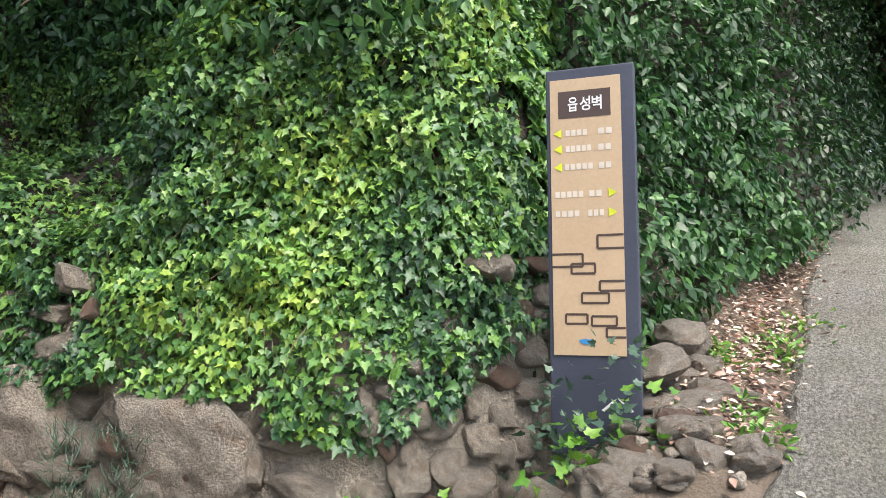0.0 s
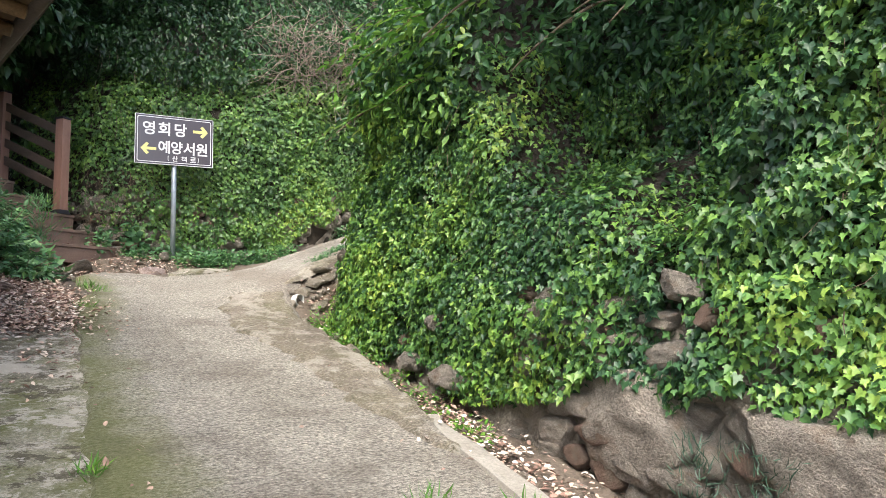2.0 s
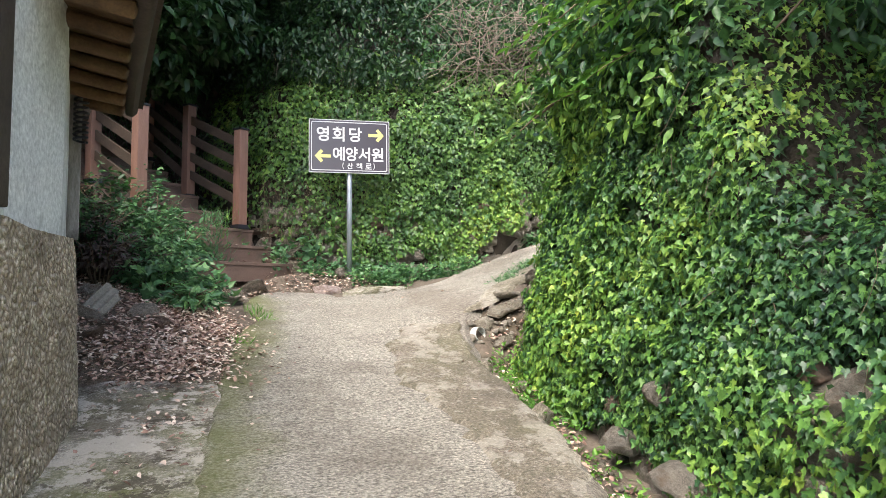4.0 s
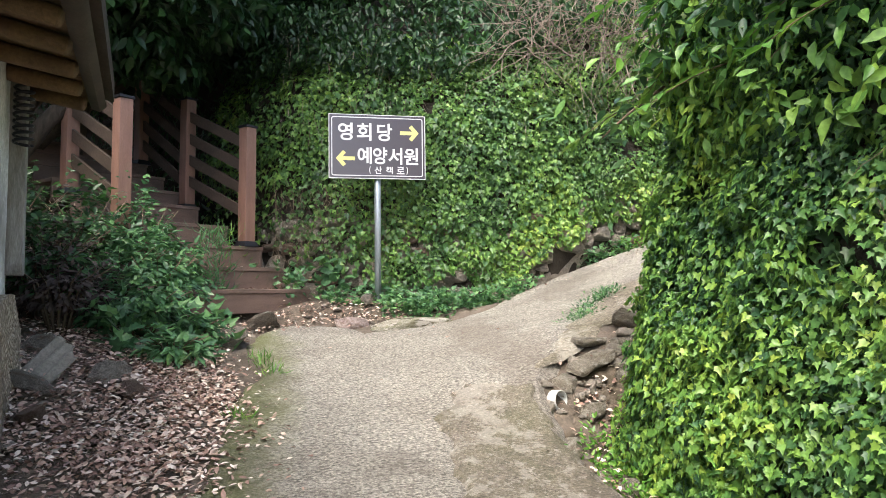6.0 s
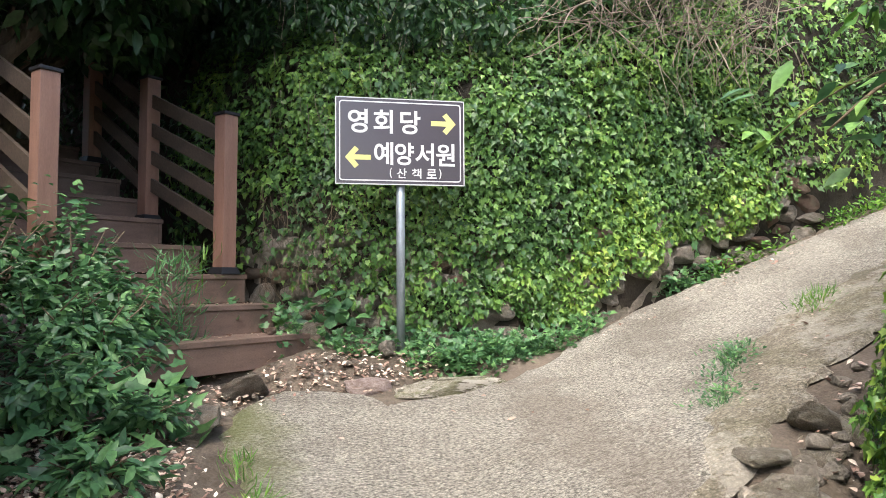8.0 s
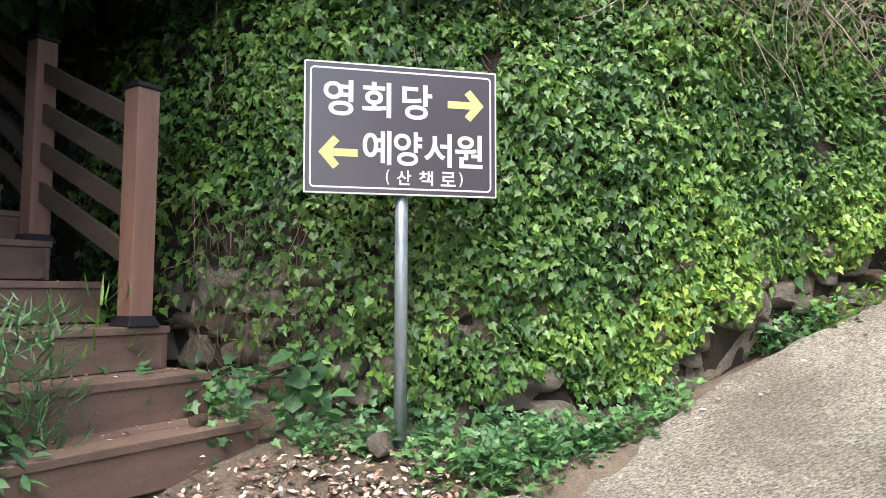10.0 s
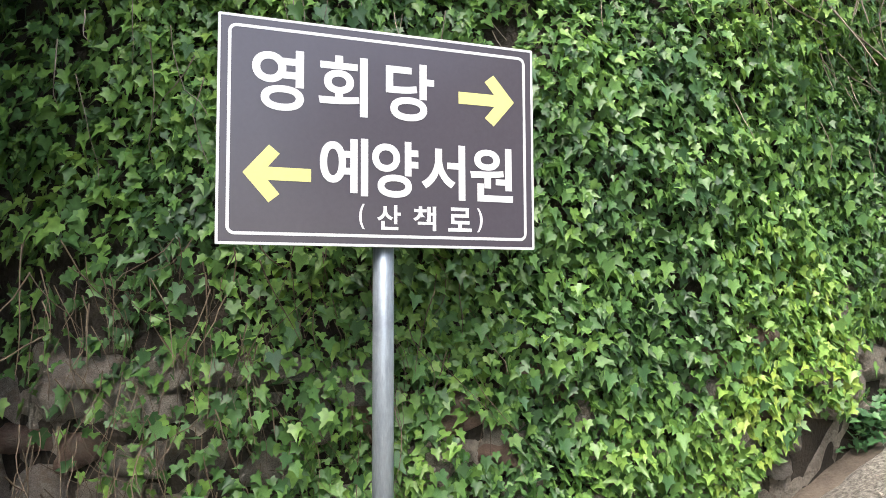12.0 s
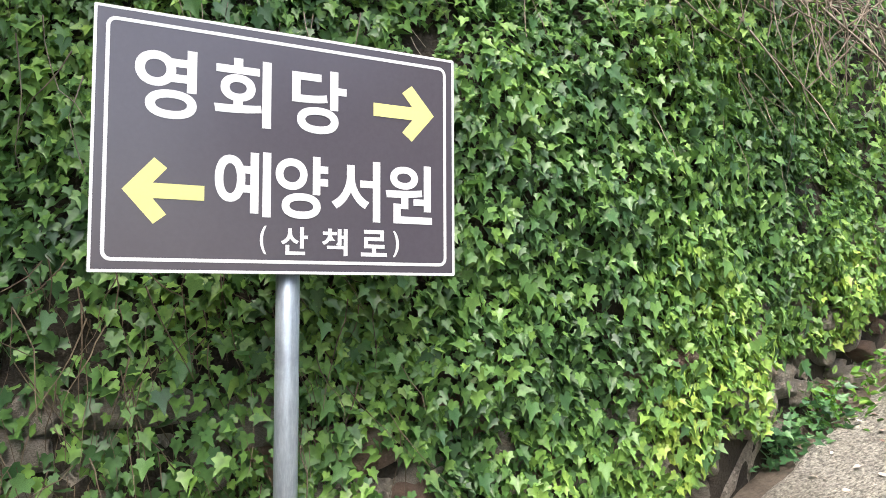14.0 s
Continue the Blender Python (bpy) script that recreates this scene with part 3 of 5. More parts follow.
# ---- large structure ----
make_ground()
lane("road", MAIN, M_ROAD, "worn broomed concrete lane climbing the slope", category="road")
lane("pavement", SLAB, M_SLAB, "old mossy concrete apron beside the house", -0.012)
lane("pavement_2", OLD, M_OLD, "rough brown patch of crumbling old concrete along the gutter", 0.022, 0.045, 0.04, 0.04)
lane("pavement_3", EDGE, M_EDGE, "worn tan edge of old concrete beyond the weed-grown seam", 0.010, 0.05, 0.03, 0.05)
lane("road_2", EAST, M_EAST, "steep grey concrete lane beside the trail board", 0.0, 0.12, category="road")
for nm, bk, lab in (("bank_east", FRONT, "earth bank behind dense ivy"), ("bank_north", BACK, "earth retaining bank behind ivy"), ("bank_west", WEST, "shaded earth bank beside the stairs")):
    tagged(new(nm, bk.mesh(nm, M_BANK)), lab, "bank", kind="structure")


def make_kerb():
    edge = [(0.43, -8.7), (0.44, -7.4), (0.47, -6.5), (0.56, -5.6)]
    verts, faces = [], []
    n = 60
    ys = np.linspace(-8.7, -5.6, n)
    xs = np.interp(ys, [e[1] for e in edge], [e[0] for e in edge])
    for k, (x, y) in enumerate(zip(xs, ys)):
        z = float(road_z(x, y)) - 0.035 * float(step01(-6.6, -5.7, y))
        w = 0.10 + 0.03 * lumpy(x, y, 1, 2)
        j = 0.012 * lumpy(x, y, 4, 6)
        verts += [(x - 0.03 + j, y, z - 0.02), (x - 0.02 + j, y, z + 0.016), (x + w, y, z + 0.008 + j), (x + w + 0.035, y, z - 0.03), (x + w + 0.05, y, z - 0.24)]
    for k in range(n - 1):
        for c in range(4):
            a = k * 5 + c
            faces.append((a, a + 5, a + 6, a + 1))
    tagged(new("kerb", mesh_of("kerb", verts, faces, M_KERB)), "pale concrete kerb along the lane and gutter", "kerb", kind="structure")


make_kerb()


# ---- ivy and shrubs on the banks ----
def stones_low(base, amp, seed):
    """Height under which a wall's stones stay bare."""
    def low(u):
        return base + amp * np.array([lumpy(v, seed, 0, 1.6) + 0.5 * lumpy(v, seed, 3, 5) for v in u])
    return low


uc, us0 = u_of(FRONT, 0.98, -3.1), u_of(FRONT, 1.15, -6.0)
us1, ub, uh = u_of(FRONT, 1.42, -8.4), u_of(FRONT, 1.9, -8.8), u_of(FRONT, 2.6, -9.0)


def front_low(u):
    bare = step01(us0 - 0.5, us0 + 0.3, u) * step01(uh + 0.2, ub - 0.2, u)
    return 0.16 + 0.16 * step01(uc + 0.7, uc + 1.4, u) * np.array([0.8 + lumpy(v, 7, 0, 1.9) for v in u]) + bare * (0.36 + 0.12 * np.array([lumpy(v, 2, 0, 2.0) + 0.6 * lumpy(v, 2, 3, 6) for v in u]))


def joined(name, chunks, mat, label, category, **kw):
    P, N, S = (np.concatenate(c) for c in zip(*chunks))
    return tagged(new(name, leaves(name, P, N, S, mat, **kw)), label, category, kind="stuff")


def thinned(P, N, S, gap, scale, seed):
    """Leaves left where a drifting pattern does not open a gap."""
    keep = np.array([lumpy(p[0] + seed, p[1], p[2], scale) + 0.45 * lumpy(p[0], p[1] + seed, p[2], scale * 2.7) for p in P]) < gap
    return P[keep], N[keep], S[keep]


chunks = []
for u0, u1, h0, h1, count, lo_s, hi_s, th in ((uc - 5, uc - 0.6, 0.1, 3.4, 4500, 0.05, 0.08, 0.14), (uc - 0.6, us0, 0.05, 2.6, 42000, 0.023, 0.046, 0.15), (us0, ub, 0.1, 3.0, 38000, 0.024, 0.053, 0.17), (ub, ub + 0.55, 0.3, 3.2, 3600, 0.04, 0.075, 0.06)):
    P, N = on_bank(FRONT, u0, u1, h0, h1, count, th, front_low)
    chunks.append(thinned(P, N, rng.uniform(lo_s, hi_s, len(P)), 0.42, 2.6, 5.0))
joined("ivy", chunks, M_IVY, "dense bright and dark green ivy hanging over the stone bank", "ivy", wild=0.5, lift=0.4)

# Inner leaf layer in a darkened ivy green, so gaps look shaded.
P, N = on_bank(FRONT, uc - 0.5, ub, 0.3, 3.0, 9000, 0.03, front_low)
joined("ivy", [(P, N, rng.uniform(0.05, 0.085, len(P)))], M_DUSK, "inner ivy leaves deep in the bank, coloured dark as shade", "ivy", wild=0.4)
P, N = on_bank(FRONT, uc - 1.2, uc + 1.6, 1.9, 3.4, 2200, 0.3)
joined("shrub_spray", [(P, N, rng.uniform(0.06, 0.11, len(P)))], M_YOUNG, "loose sprays of pale green pointed leaves above the ivy", "shrub", shape=OVAL, tris=OVAL_T, wild=0.6, lift=0.5)

# young yellow-green shoots: low along the bank, up its corner, and in drifting patches
chunks = []
for u0, u1, h0, h1, count, gap in ((uc - 0.75, uc + 1.1, 0.1, 3.0, 6500, 0.32), (uc + 0.2, us0 + 0.3, 0.1, 0.95, 2600, -0.06), (u_of(FRONT, 1.28, -7.5), ub, 0.4, 2.9, 3000, -0.1)):
    P, N = on_bank(FRONT, u0, u1, h0, h1, count, 0.12, front_low)
    P, N, S = thinned(P, N, rng.uniform(0.024, 0.048, len(P)), gap, 2.0, 40.0)
    chunks.append((P + N * 0.05, N, S))
joined("ivy", chunks, M_YOUNG, "young yellow-green ivy shoots over the older leaves", "ivy", wild=0.5, lift=0.5)

# The far stretch of hedge takes the leaf green darkened as tree shade.
for u0, u1, h1, count, mat, lab in ((ub + 0.42, uh + 1.9, 3.8, 15000, M_SHRUB, "leafy green hedge of mixed shrubs behind the trail board"), (uh + 1.7, FRONT.len[-1] - 0.2, 4.4, 20000, M_SHRUB_DIM, "hedge of mixed shrubs along the lane, leaf green darkened as shade")):
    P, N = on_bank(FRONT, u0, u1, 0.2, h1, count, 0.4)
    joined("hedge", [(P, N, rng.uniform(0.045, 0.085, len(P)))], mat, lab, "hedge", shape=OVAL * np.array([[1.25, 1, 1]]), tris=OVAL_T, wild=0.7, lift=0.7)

chunks = []
ua, ue = u_of(BACK, -0.75, 0.62), u_of(BACK, 8.5, 1.9)
wob = stones_low(0.32, 0.2, 11)


def low(u):
    return wob(u) + 0.28 * step01(ua + 0.75, ua + 0.2, u) + 0.16 * step01(ua + 2.3, ua + 2.7, u)


for u0, u1, h0, h1, count, lo_s, hi_s in ((ua - 1.6, ua, 0.1, 3.0, 5000, 0.04, 0.07), (ua, ua + 4.2, 0.1, 2.9, 37000, 0.028, 0.058), (ua + 4.2, ue, 0.25, 3.1, 9000, 0.04, 0.07)):
    P, N = on_bank(BACK, u0, u1, h0, h1, count, 0.12, low)
    P, N, S = thinned(P, N, rng.uniform(lo_s, hi_s, len(P)), 0.64, 2.4, 9.0)
    bare = step01(0.5, -0.6, P[:, 0]) * step01(1.5, 0.6, P[:, 2])
    keep = rng.uniform(0, 1, len(P)) > 0.74 * bare
    chunks.append((P[keep], N[keep], S[keep]))
back_ivy = joined("ivy", chunks, M_IVYFAR, "thick green ivy covering the retaining wall behind the sign", "ivy", wild=0.5, lift=0.4)

def thicket(rows, mat, label):
    chunks = []
    for bank, u0, u1, h0, h1, count, th in rows:
        P, N = on_bank(bank, u0, u1, h0, h1, count, th)
        chunks.append((P, N, rng.uniform(0.06, 0.11, len(P))))
    joined("undergrowth", chunks, mat, label, "undergrowth", shape=OVAL, tris=OVAL_T, wild=0.8)


# Shade above the stairs is put into this darker leaf colour.
thicket([(BACK, 0, ua - 1.2, 0.2, 5.0, 9000, 0.5), (BACK, ua - 1.2, ua + 1.7, 2.35, 5.5, 13000, 0.5), (WEST, 2.2, WEST.len[-1], 0.5, 4.5, 9000, 0.5)], M_SHRUB_DIM, "undergrowth of shrubs above the stairs, leaf green darkened as shade")
thicket([(BACK, ua + 1.7, ua + 4.5, 2.6, 5.5, 11000, 0.45), (BACK, ua + 4.5, ue, 2.6, 6.0, 9000, 0.5), (FRONT, uc - 2, ub, 2.3, 4.7, 14000, 0.4)], M_SHRUB, "green undergrowth of shrubs on the hillside above")

one = tri_mesh("leaf", IVY * np.array([[1, 1, 1.3]]), IVY_T, M_IVYONE)
P, N = on_bank(BACK, ua + 0.2, ua + 3.4, 0.4, 2.4, 280, 0.05)
for p, nn in zip(P, N):
    turn = (Vector(nn) + Vector(rng.normal(0, 0.3, 3))).to_track_quat("Z", "Y").to_matrix().to_4x4()
    leaf = new("leaf", one)
    leaf.parent = back_ivy
    leaf.matrix_basis = Matrix.Translation(Vector(p + nn * 0.11)) @ turn @ pose(0, 0, 0, 0, 0, 180 + float(rng.normal(0, 30))) @ Matrix.Scale(float(rng.uniform(0.045, 0.07)), 4)


# ---- lane sign ----
def letters(body, w, h, bold=0.012):
    c = bpy.data.curves.new("letters", "FONT")
    c.body, c.size, c.offset, c.extrude = body, 1.0, bold, 0.0
    tmp = new("letters", c)
    bpy.context.view_layer.update()
    me = bpy.data.meshes.new_from_object(tmp.evaluated_get(bpy.context.evaluated_depsgraph_get()))
    bpy.data.objects.remove(tmp)
    bpy.data.curves.remove(c)
    co = np.array([v.co[:] for v in me.vertices])
    lo, hi = co.min(0), co.max(0)
    for v in me.vertices:
        v.co = Vector(((v.co.x - lo[0]) / (hi[0] - lo[0]) * w - w / 2, 0, (v.co.y - lo[1]) / (hi[1] - lo[1]) * h - h / 2))
    return me


def flat_mesh(points, y=0.0):
    bm = bmesh.new()
    bm.faces.new([bm.verts.new((x, y, z)) for x, z in points])
    return bm


def rounded(w, h, r, n=6):
    pts = []
    for cx, cz, a in ((w / 2 - r, h / 2 - r, 0), (-w / 2 + r, h / 2 - r, 90), (-w / 2 + r, -h / 2 + r, 180), (w / 2 - r, -h / 2 + r, 270)):
        pts += [(cx + r * math.cos(radians(a + 90 * k / n)), cz + r * math.sin(radians(a + 90 * k / n))) for k in range(n + 1)]
    return pts


def ring(w, h, r, t):
    bm = bmesh.new()
    o = [bm.verts.new((x, 0, z)) for x, z in rounded(w, h, r)]
    i = [bm.verts.new((x, 0, z)) for x, z in rounded(w - 2 * t, h - 2 * t, max(r - t, 0.001))]
    for k in range(len(o)):
        j = (k + 1) % len(o)
        bm.faces.new((o[k], o[j], i[j], i[k]))
    return bm


def make_lane_sign():
    W, H = 0.9, 0.6
    sign = thing("direction_sign", pose(0, 0.0, 0.0), "brown direction sign with white Korean lettering on a galvanised pole", "sign")
    post = part("pole", tube([(0.02, 0.045, -0.25), (0.012, 0.043, 0.6), (0, 0.04, 1.6)], 0.03, 20), M_GALV, sign, "galvanised steel pole", True)
    part("pole_cap", tube([(0, 0.04, 1.6), (0, 0.04, 1.612)], [0.031, 0.02], 20), M_GALV, sign, "", True)
    for z in (1.17, 1.5):
        part("bracket", box(0.09, 0.03, 0.035, 0.004, False), M_GALV, sign, "", False, pose(0, 0.022, z))
    at = pose(0, 0, 1.352, 0, -0.7, 0)
    panel = part("panel", box(W, 0.012, H, 0.0025, False), M_ALU, sign, "brown sign panel with pale metal edge", False, at)
    face = part("face", flat_mesh(rounded(W - 0.008, H - 0.008, 0.006), -0.0075), M_SIGN, panel, "dark brown printed face")
    part("border", ring(W - 0.05, H - 0.05, 0.022, 0.0085), M_WHITE, panel, "white border line", False, pose(0, -0.0085, 0))
    part("border", ring(W - 0.0, H - 0.0, 0.004, 0.007), M_WHITE, panel, "thin pale rim", False, pose(0, -0.0082, 0))

    def put(body, fx0, fx1, fy0, fy1, bold=0.02):
        me = letters(body, (fx1 - fx0) * W, (fy1 - fy0) * H, bold)
        me.materials.append(M_WHITE)
        part("lettering", me, None, panel, "white Korean lettering", False, pose(((fx0 + fx1) / 2 - 0.5) * W, -0.009, (0.5 - (fy0 + fy1) / 2) * H))

    for ch, a, b in (("영", 0.095, 0.245), ("회", 0.288, 0.438), ("당", 0.495, 0.653)):
        put(ch, a, b, 0.135, 0.410, 0.022)
    for ch, a, b in (("예", 0.293, 0.440), ("양", 0.452, 0.600), ("서", 0.610, 0.757), ("원", 0.774, 0.924)):
        put(ch, a, b, 0.508, 0.772, 0.022)
    for ch, a, b in (("(", 0.412, 0.430), ("산", 0.468, 0.543), ("책", 0.583, 0.658), ("로", 0.698, 0.778), (")", 0.796, 0.816)):
        put(ch, a, b, 0.806, 0.921, 0.022)

    def arrow(cx, cz, s):
        L, hw, hl, t = 0.088, 0.076, 0.066, 0.0175
        pts = [(L, 0), (L - hl, hw), (L - hl - 0.028, hw * 0.70), (L - 0.064, t), (-L, t), (-L, -t), (L - 0.064, -t), (L - hl - 0.028, -hw * 0.70), (L - hl, -hw)]
        part("arrow", flat_mesh([(cx + s * a, cz + b) for a, b in pts]), M_YELLOW, panel, "pale yellow arrow", False, pose(0, -0.009, 0))

    arrow((0.833 - 0.5) * W, (0.5 - 0.275) * H, 1)
    arrow((0.170 - 0.5) * W, (0.5 - 0.69) * H, -1)


make_lane_sign()


# ---- trail board ----
def make_trail_board():
    L, R, zb, zt = Vector((1.80, -8.868, 0)), Vector((1.83, -9.222, 0)), -1.30, 0.335
    w, h = (R - L).length, zt - zb
    turn = math.degrees(math.atan2(R.y - L.y, R.x - L.x))
    board = thing("trail_board", pose((L.x + R.x) / 2, (L.y + R.y) / 2, zb, 0, 0, turn), "tall weathered tan trail board in a navy steel frame", "signboard")
    t = 0.07
    part("frame", box(w, t, h, 0.006), M_NAVY, board, "navy painted steel frame", False, pose(0, t / 2, 0))
    # front of the board is its local -y side
    pw, p0, p1 = w * 0.80, 0.285 * h, 0.972 * h
    ox = -0.018
    panel = part("panel", box(pw, 0.006, p1 - p0, 0.001), M_TAN, board, "tan printed panel with faded lettering", False, pose(ox, -0.003, p0))
    ph = p1 - p0

    def bar(x0, x1, y0, y1, mat, name, lift=0.0045, lab=""):
        pts = [((x0 - 0.5) * pw, (1 - y1) * ph), ((x1 - 0.5) * pw, (1 - y1) * ph), ((x1 - 0.5) * pw, (1 - y0) * ph), ((x0 - 0.5) * pw, (1 - y0) * ph)]
        part(name, flat_mesh(pts), mat, panel, lab, False, pose(0, -lift, 0))

    bar(0.12, 0.86, 0.045, 0.145, M_INK, "title_block", 0.0042, "dark brown title block")
    for k, (ch, a, b) in enumerate((("읍", 0.26, 0.40), ("성", 0.43, 0.58), ("벽", 0.60, 0.74))):
        me = letters(ch, (b - a) * pw, 0.052 * ph, 0.02)
        me.materials.append(M_WHITE)
        part("lettering", me, None, panel, "white Korean title", False, pose(((a + b) / 2 - 0.5) * pw, -0.006, (1 - 0.095) * ph))
    for row, (y, spans, side) in enumerate(((0.20, ((0.22, 0.55), (0.68, 0.9)), 0), (0.258, ((0.22, 0.6), (0.68, 0.88)), 0), (0.324, ((0.2, 0.62), (0.68, 0.88)), 0), (0.424, ((0.06, 0.48), (0.54, 0.74)), 1), (0.494, ((0.06, 0.42), (0.52, 0.76)), 1))):
        for a, b in spans:
            n = max(2, int((b - a) / 0.075))
            for k in range(n):
                s = a + (b - a) * k / n
                bar(s, s + (b - a) / n * 0.72, y - 0.011, y + 0.011, M_CREAM, "text_mark")
        cx, s = (0.11, -1) if side == 0 else (0.86, 1)
        pts = [((cx - 0.5) * pw + s * 0.018, (1 - y) * ph), ((cx - 0.5) * pw - s * 0.015, (1 - y) * ph + 0.019), ((cx - 0.5) * pw - s * 0.015, (1 - y) * ph - 0.019)]
        part("arrow", flat_mesh(pts), M_LIME, panel, "lime green arrow", False, pose(0, -0.005, 0))
    for x0, x1, y0, y1 in ((0.64, 1.0, 0.575, 0.622), (0.0, 0.43, 0.64, 0.685), (0.27, 0.60, 0.675, 0.71), (0.66, 1.0, 0.738, 0.772), (0.41, 0.78, 0.78, 0.815), (0.18, 0.48, 0.855, 0.888), (0.54, 0.88, 0.862, 0.895), (0.74, 1.0, 0.902, 0.935)):
        e = 0.0045 / ph
        bar(x0, x1, y0 - e, y0 + e, M_INK, "line_mark"), bar(x0, x1, y1 - e, y1 + e, M_INK, "line_mark")
        ex = 0.0045 / pw
        for x in (x0, x1):
            if 0.02 < x < 0.98:
                bar(x - ex, x + ex, y0, y1, M_INK, "line_mark", 0.0047)
    part("swirl_mark", flat_mesh([(0.03 * math.cos(a) - 0.01, 0.018 * math.sin(a) + 0.055 * ph) for a in np.linspace(math.pi, math.tau, 9)] + [(0.012 * math.cos(a), 0.004 * math.sin(a) + 0.06 * ph) for a in np.linspace(math.tau, math.pi, 5)]), M_BLUE, panel, "blue swirl", False, pose(0, -0.005, 0))
    for s in (-1, 1):
        part("brush_mark", flat_mesh([(0.085, 0.185 * h), (0.085 + s * 0.05, 0.152 * h), (0.085 + s * 0.062, 0.156 * h), (0.085 + s * 0.02, 0.178 * h)]), M_WHITE, board, "white brush stroke", False, pose(0, -0.003, 0))
    part("lamp_bracket", box(0.2, 0.02, 0.10, 0.006), M_BLACK, board, "black foot plate", False, pose(0.06, -0.014, 0.015))
    part("bolt", tube([(0.085, -0.022, 0.085), (0.085, -0.034, 0.085)], [0.014, 0.011], 12), M_ALU, board, "pale round bolt")


make_trail_board()


# ---- timber stairs ----
STAIR = pose(-1.20, 0.445, 0, 0, 0, 42)


def make_stairs():
    stairs = thing("wooden_stairs", STAIR, "brown painted timber stairs climbing into the dark wood", "stairs")
    fronts = [(-0.65, 0.03, 0.23), (-0.357, 0.225, 0.18), (-0.075, 0.43, 0.145), (0.30, 0.64, 0.02), (0.68, 0.85, -0.05), (1.05, 1.03, 0.0), (1.42, 1.22, 0.02), (1.8, 1.40, 0.04), (2.2, 1.58, 0.06)]
    left = -1.32
    for k, (y, z, right) in enumerate(fronts):
        depth = (fronts[k + 1][0] - y if k + 1 < len(fronts) else 1.2) + 0.04
        n = 2 if depth < 0.36 else 3
        for j in range(n):
            part("tread", box(right - left, depth / n - 0.006, 0.034, 0.004), M_DECK, stairs, "", False, pose((left + right) / 2, y + depth * (j + 0.5) / n, z - 0.034))
        part("riser", box(right - left - 0.02, 0.028, 0.165, 0.003), M_DECK, stairs, "", False, pose((left + right) / 2 - 0.004, y + 0.026, z - 0.2))
        part("stringer", box(0.03, depth, 0.17, 0.003), M_DECK, stairs, "", False, pose(right - 0.022, y + depth / 2 + 0.01, z - 0.205))


def make_railing(x, y0, z0, y1, z1, top0, label, first=True):
    """Square posts with black caps and shoes, and four sloping rails."""
    w = 0.115
    rail = thing("stair_railing", STAIR @ pose(x, 0, 0), label, "railing", "railings of the stairs")
    for y, z in ((y0, z0), (y1, z1))[0 if first else 1:]:
        post = part("post", box(w, w, top0, 0.006), M_POST, rail, "red-brown square timber post", False, pose(0, y, z))
        bm = box(w + 0.02, w + 0.02, 0.022, 0.004)
        part("cap", bm, M_BLACK, post, "black metal cap", False, pose(0, 0, top0))
        bm = box(w + 0.05, w + 0.05, 0.05, 0.004)
        for v in bm.verts:
            if v.co.z > 0.03:
                v.co.x *= 0.8
                v.co.y *= 0.8
        part("shoe", bm, M_BLACK, post, "black metal shoe", False, pose(0, 0, 0.001))
    L = math.hypot(y1 - y0, z1 - z0)
    a = math.degrees(math.atan2(z1 - z0, y1 - y0))
    for f in (0.16, 0.39, 0.61, 0.83):
        part("rail", box(0.032, L - 0.02, 0.10, 0.004, False), M_RAIL, rail, "weathered brown rail board", False, pose(0, (y0 + y1) / 2, (z0 + z1) / 2 + top0 - f, a, 0, 0))


make_stairs()
make_railing(0.0, 0.0, 0.43, 0.985, 0.85, 1.14, "brown timber stair railing with red-brown posts, beside the ivy wall")
make_railing(0.0, 0.985, 0.85, 1.88, 1.40, 1.08, "upper stair railing lost in shade", False)
make_railing(-1.25, 0.0, 0.43, 0.88, 0.87, 1.16, "railing half hidden behind bushes beside the stairs")


# ---- house corner ----
HOUSE = [(-2.25, -2.25), (-1.78, -4.05), (-1.77, -5.2), (-1.80, -6.6), (-2.1, -9.0)]


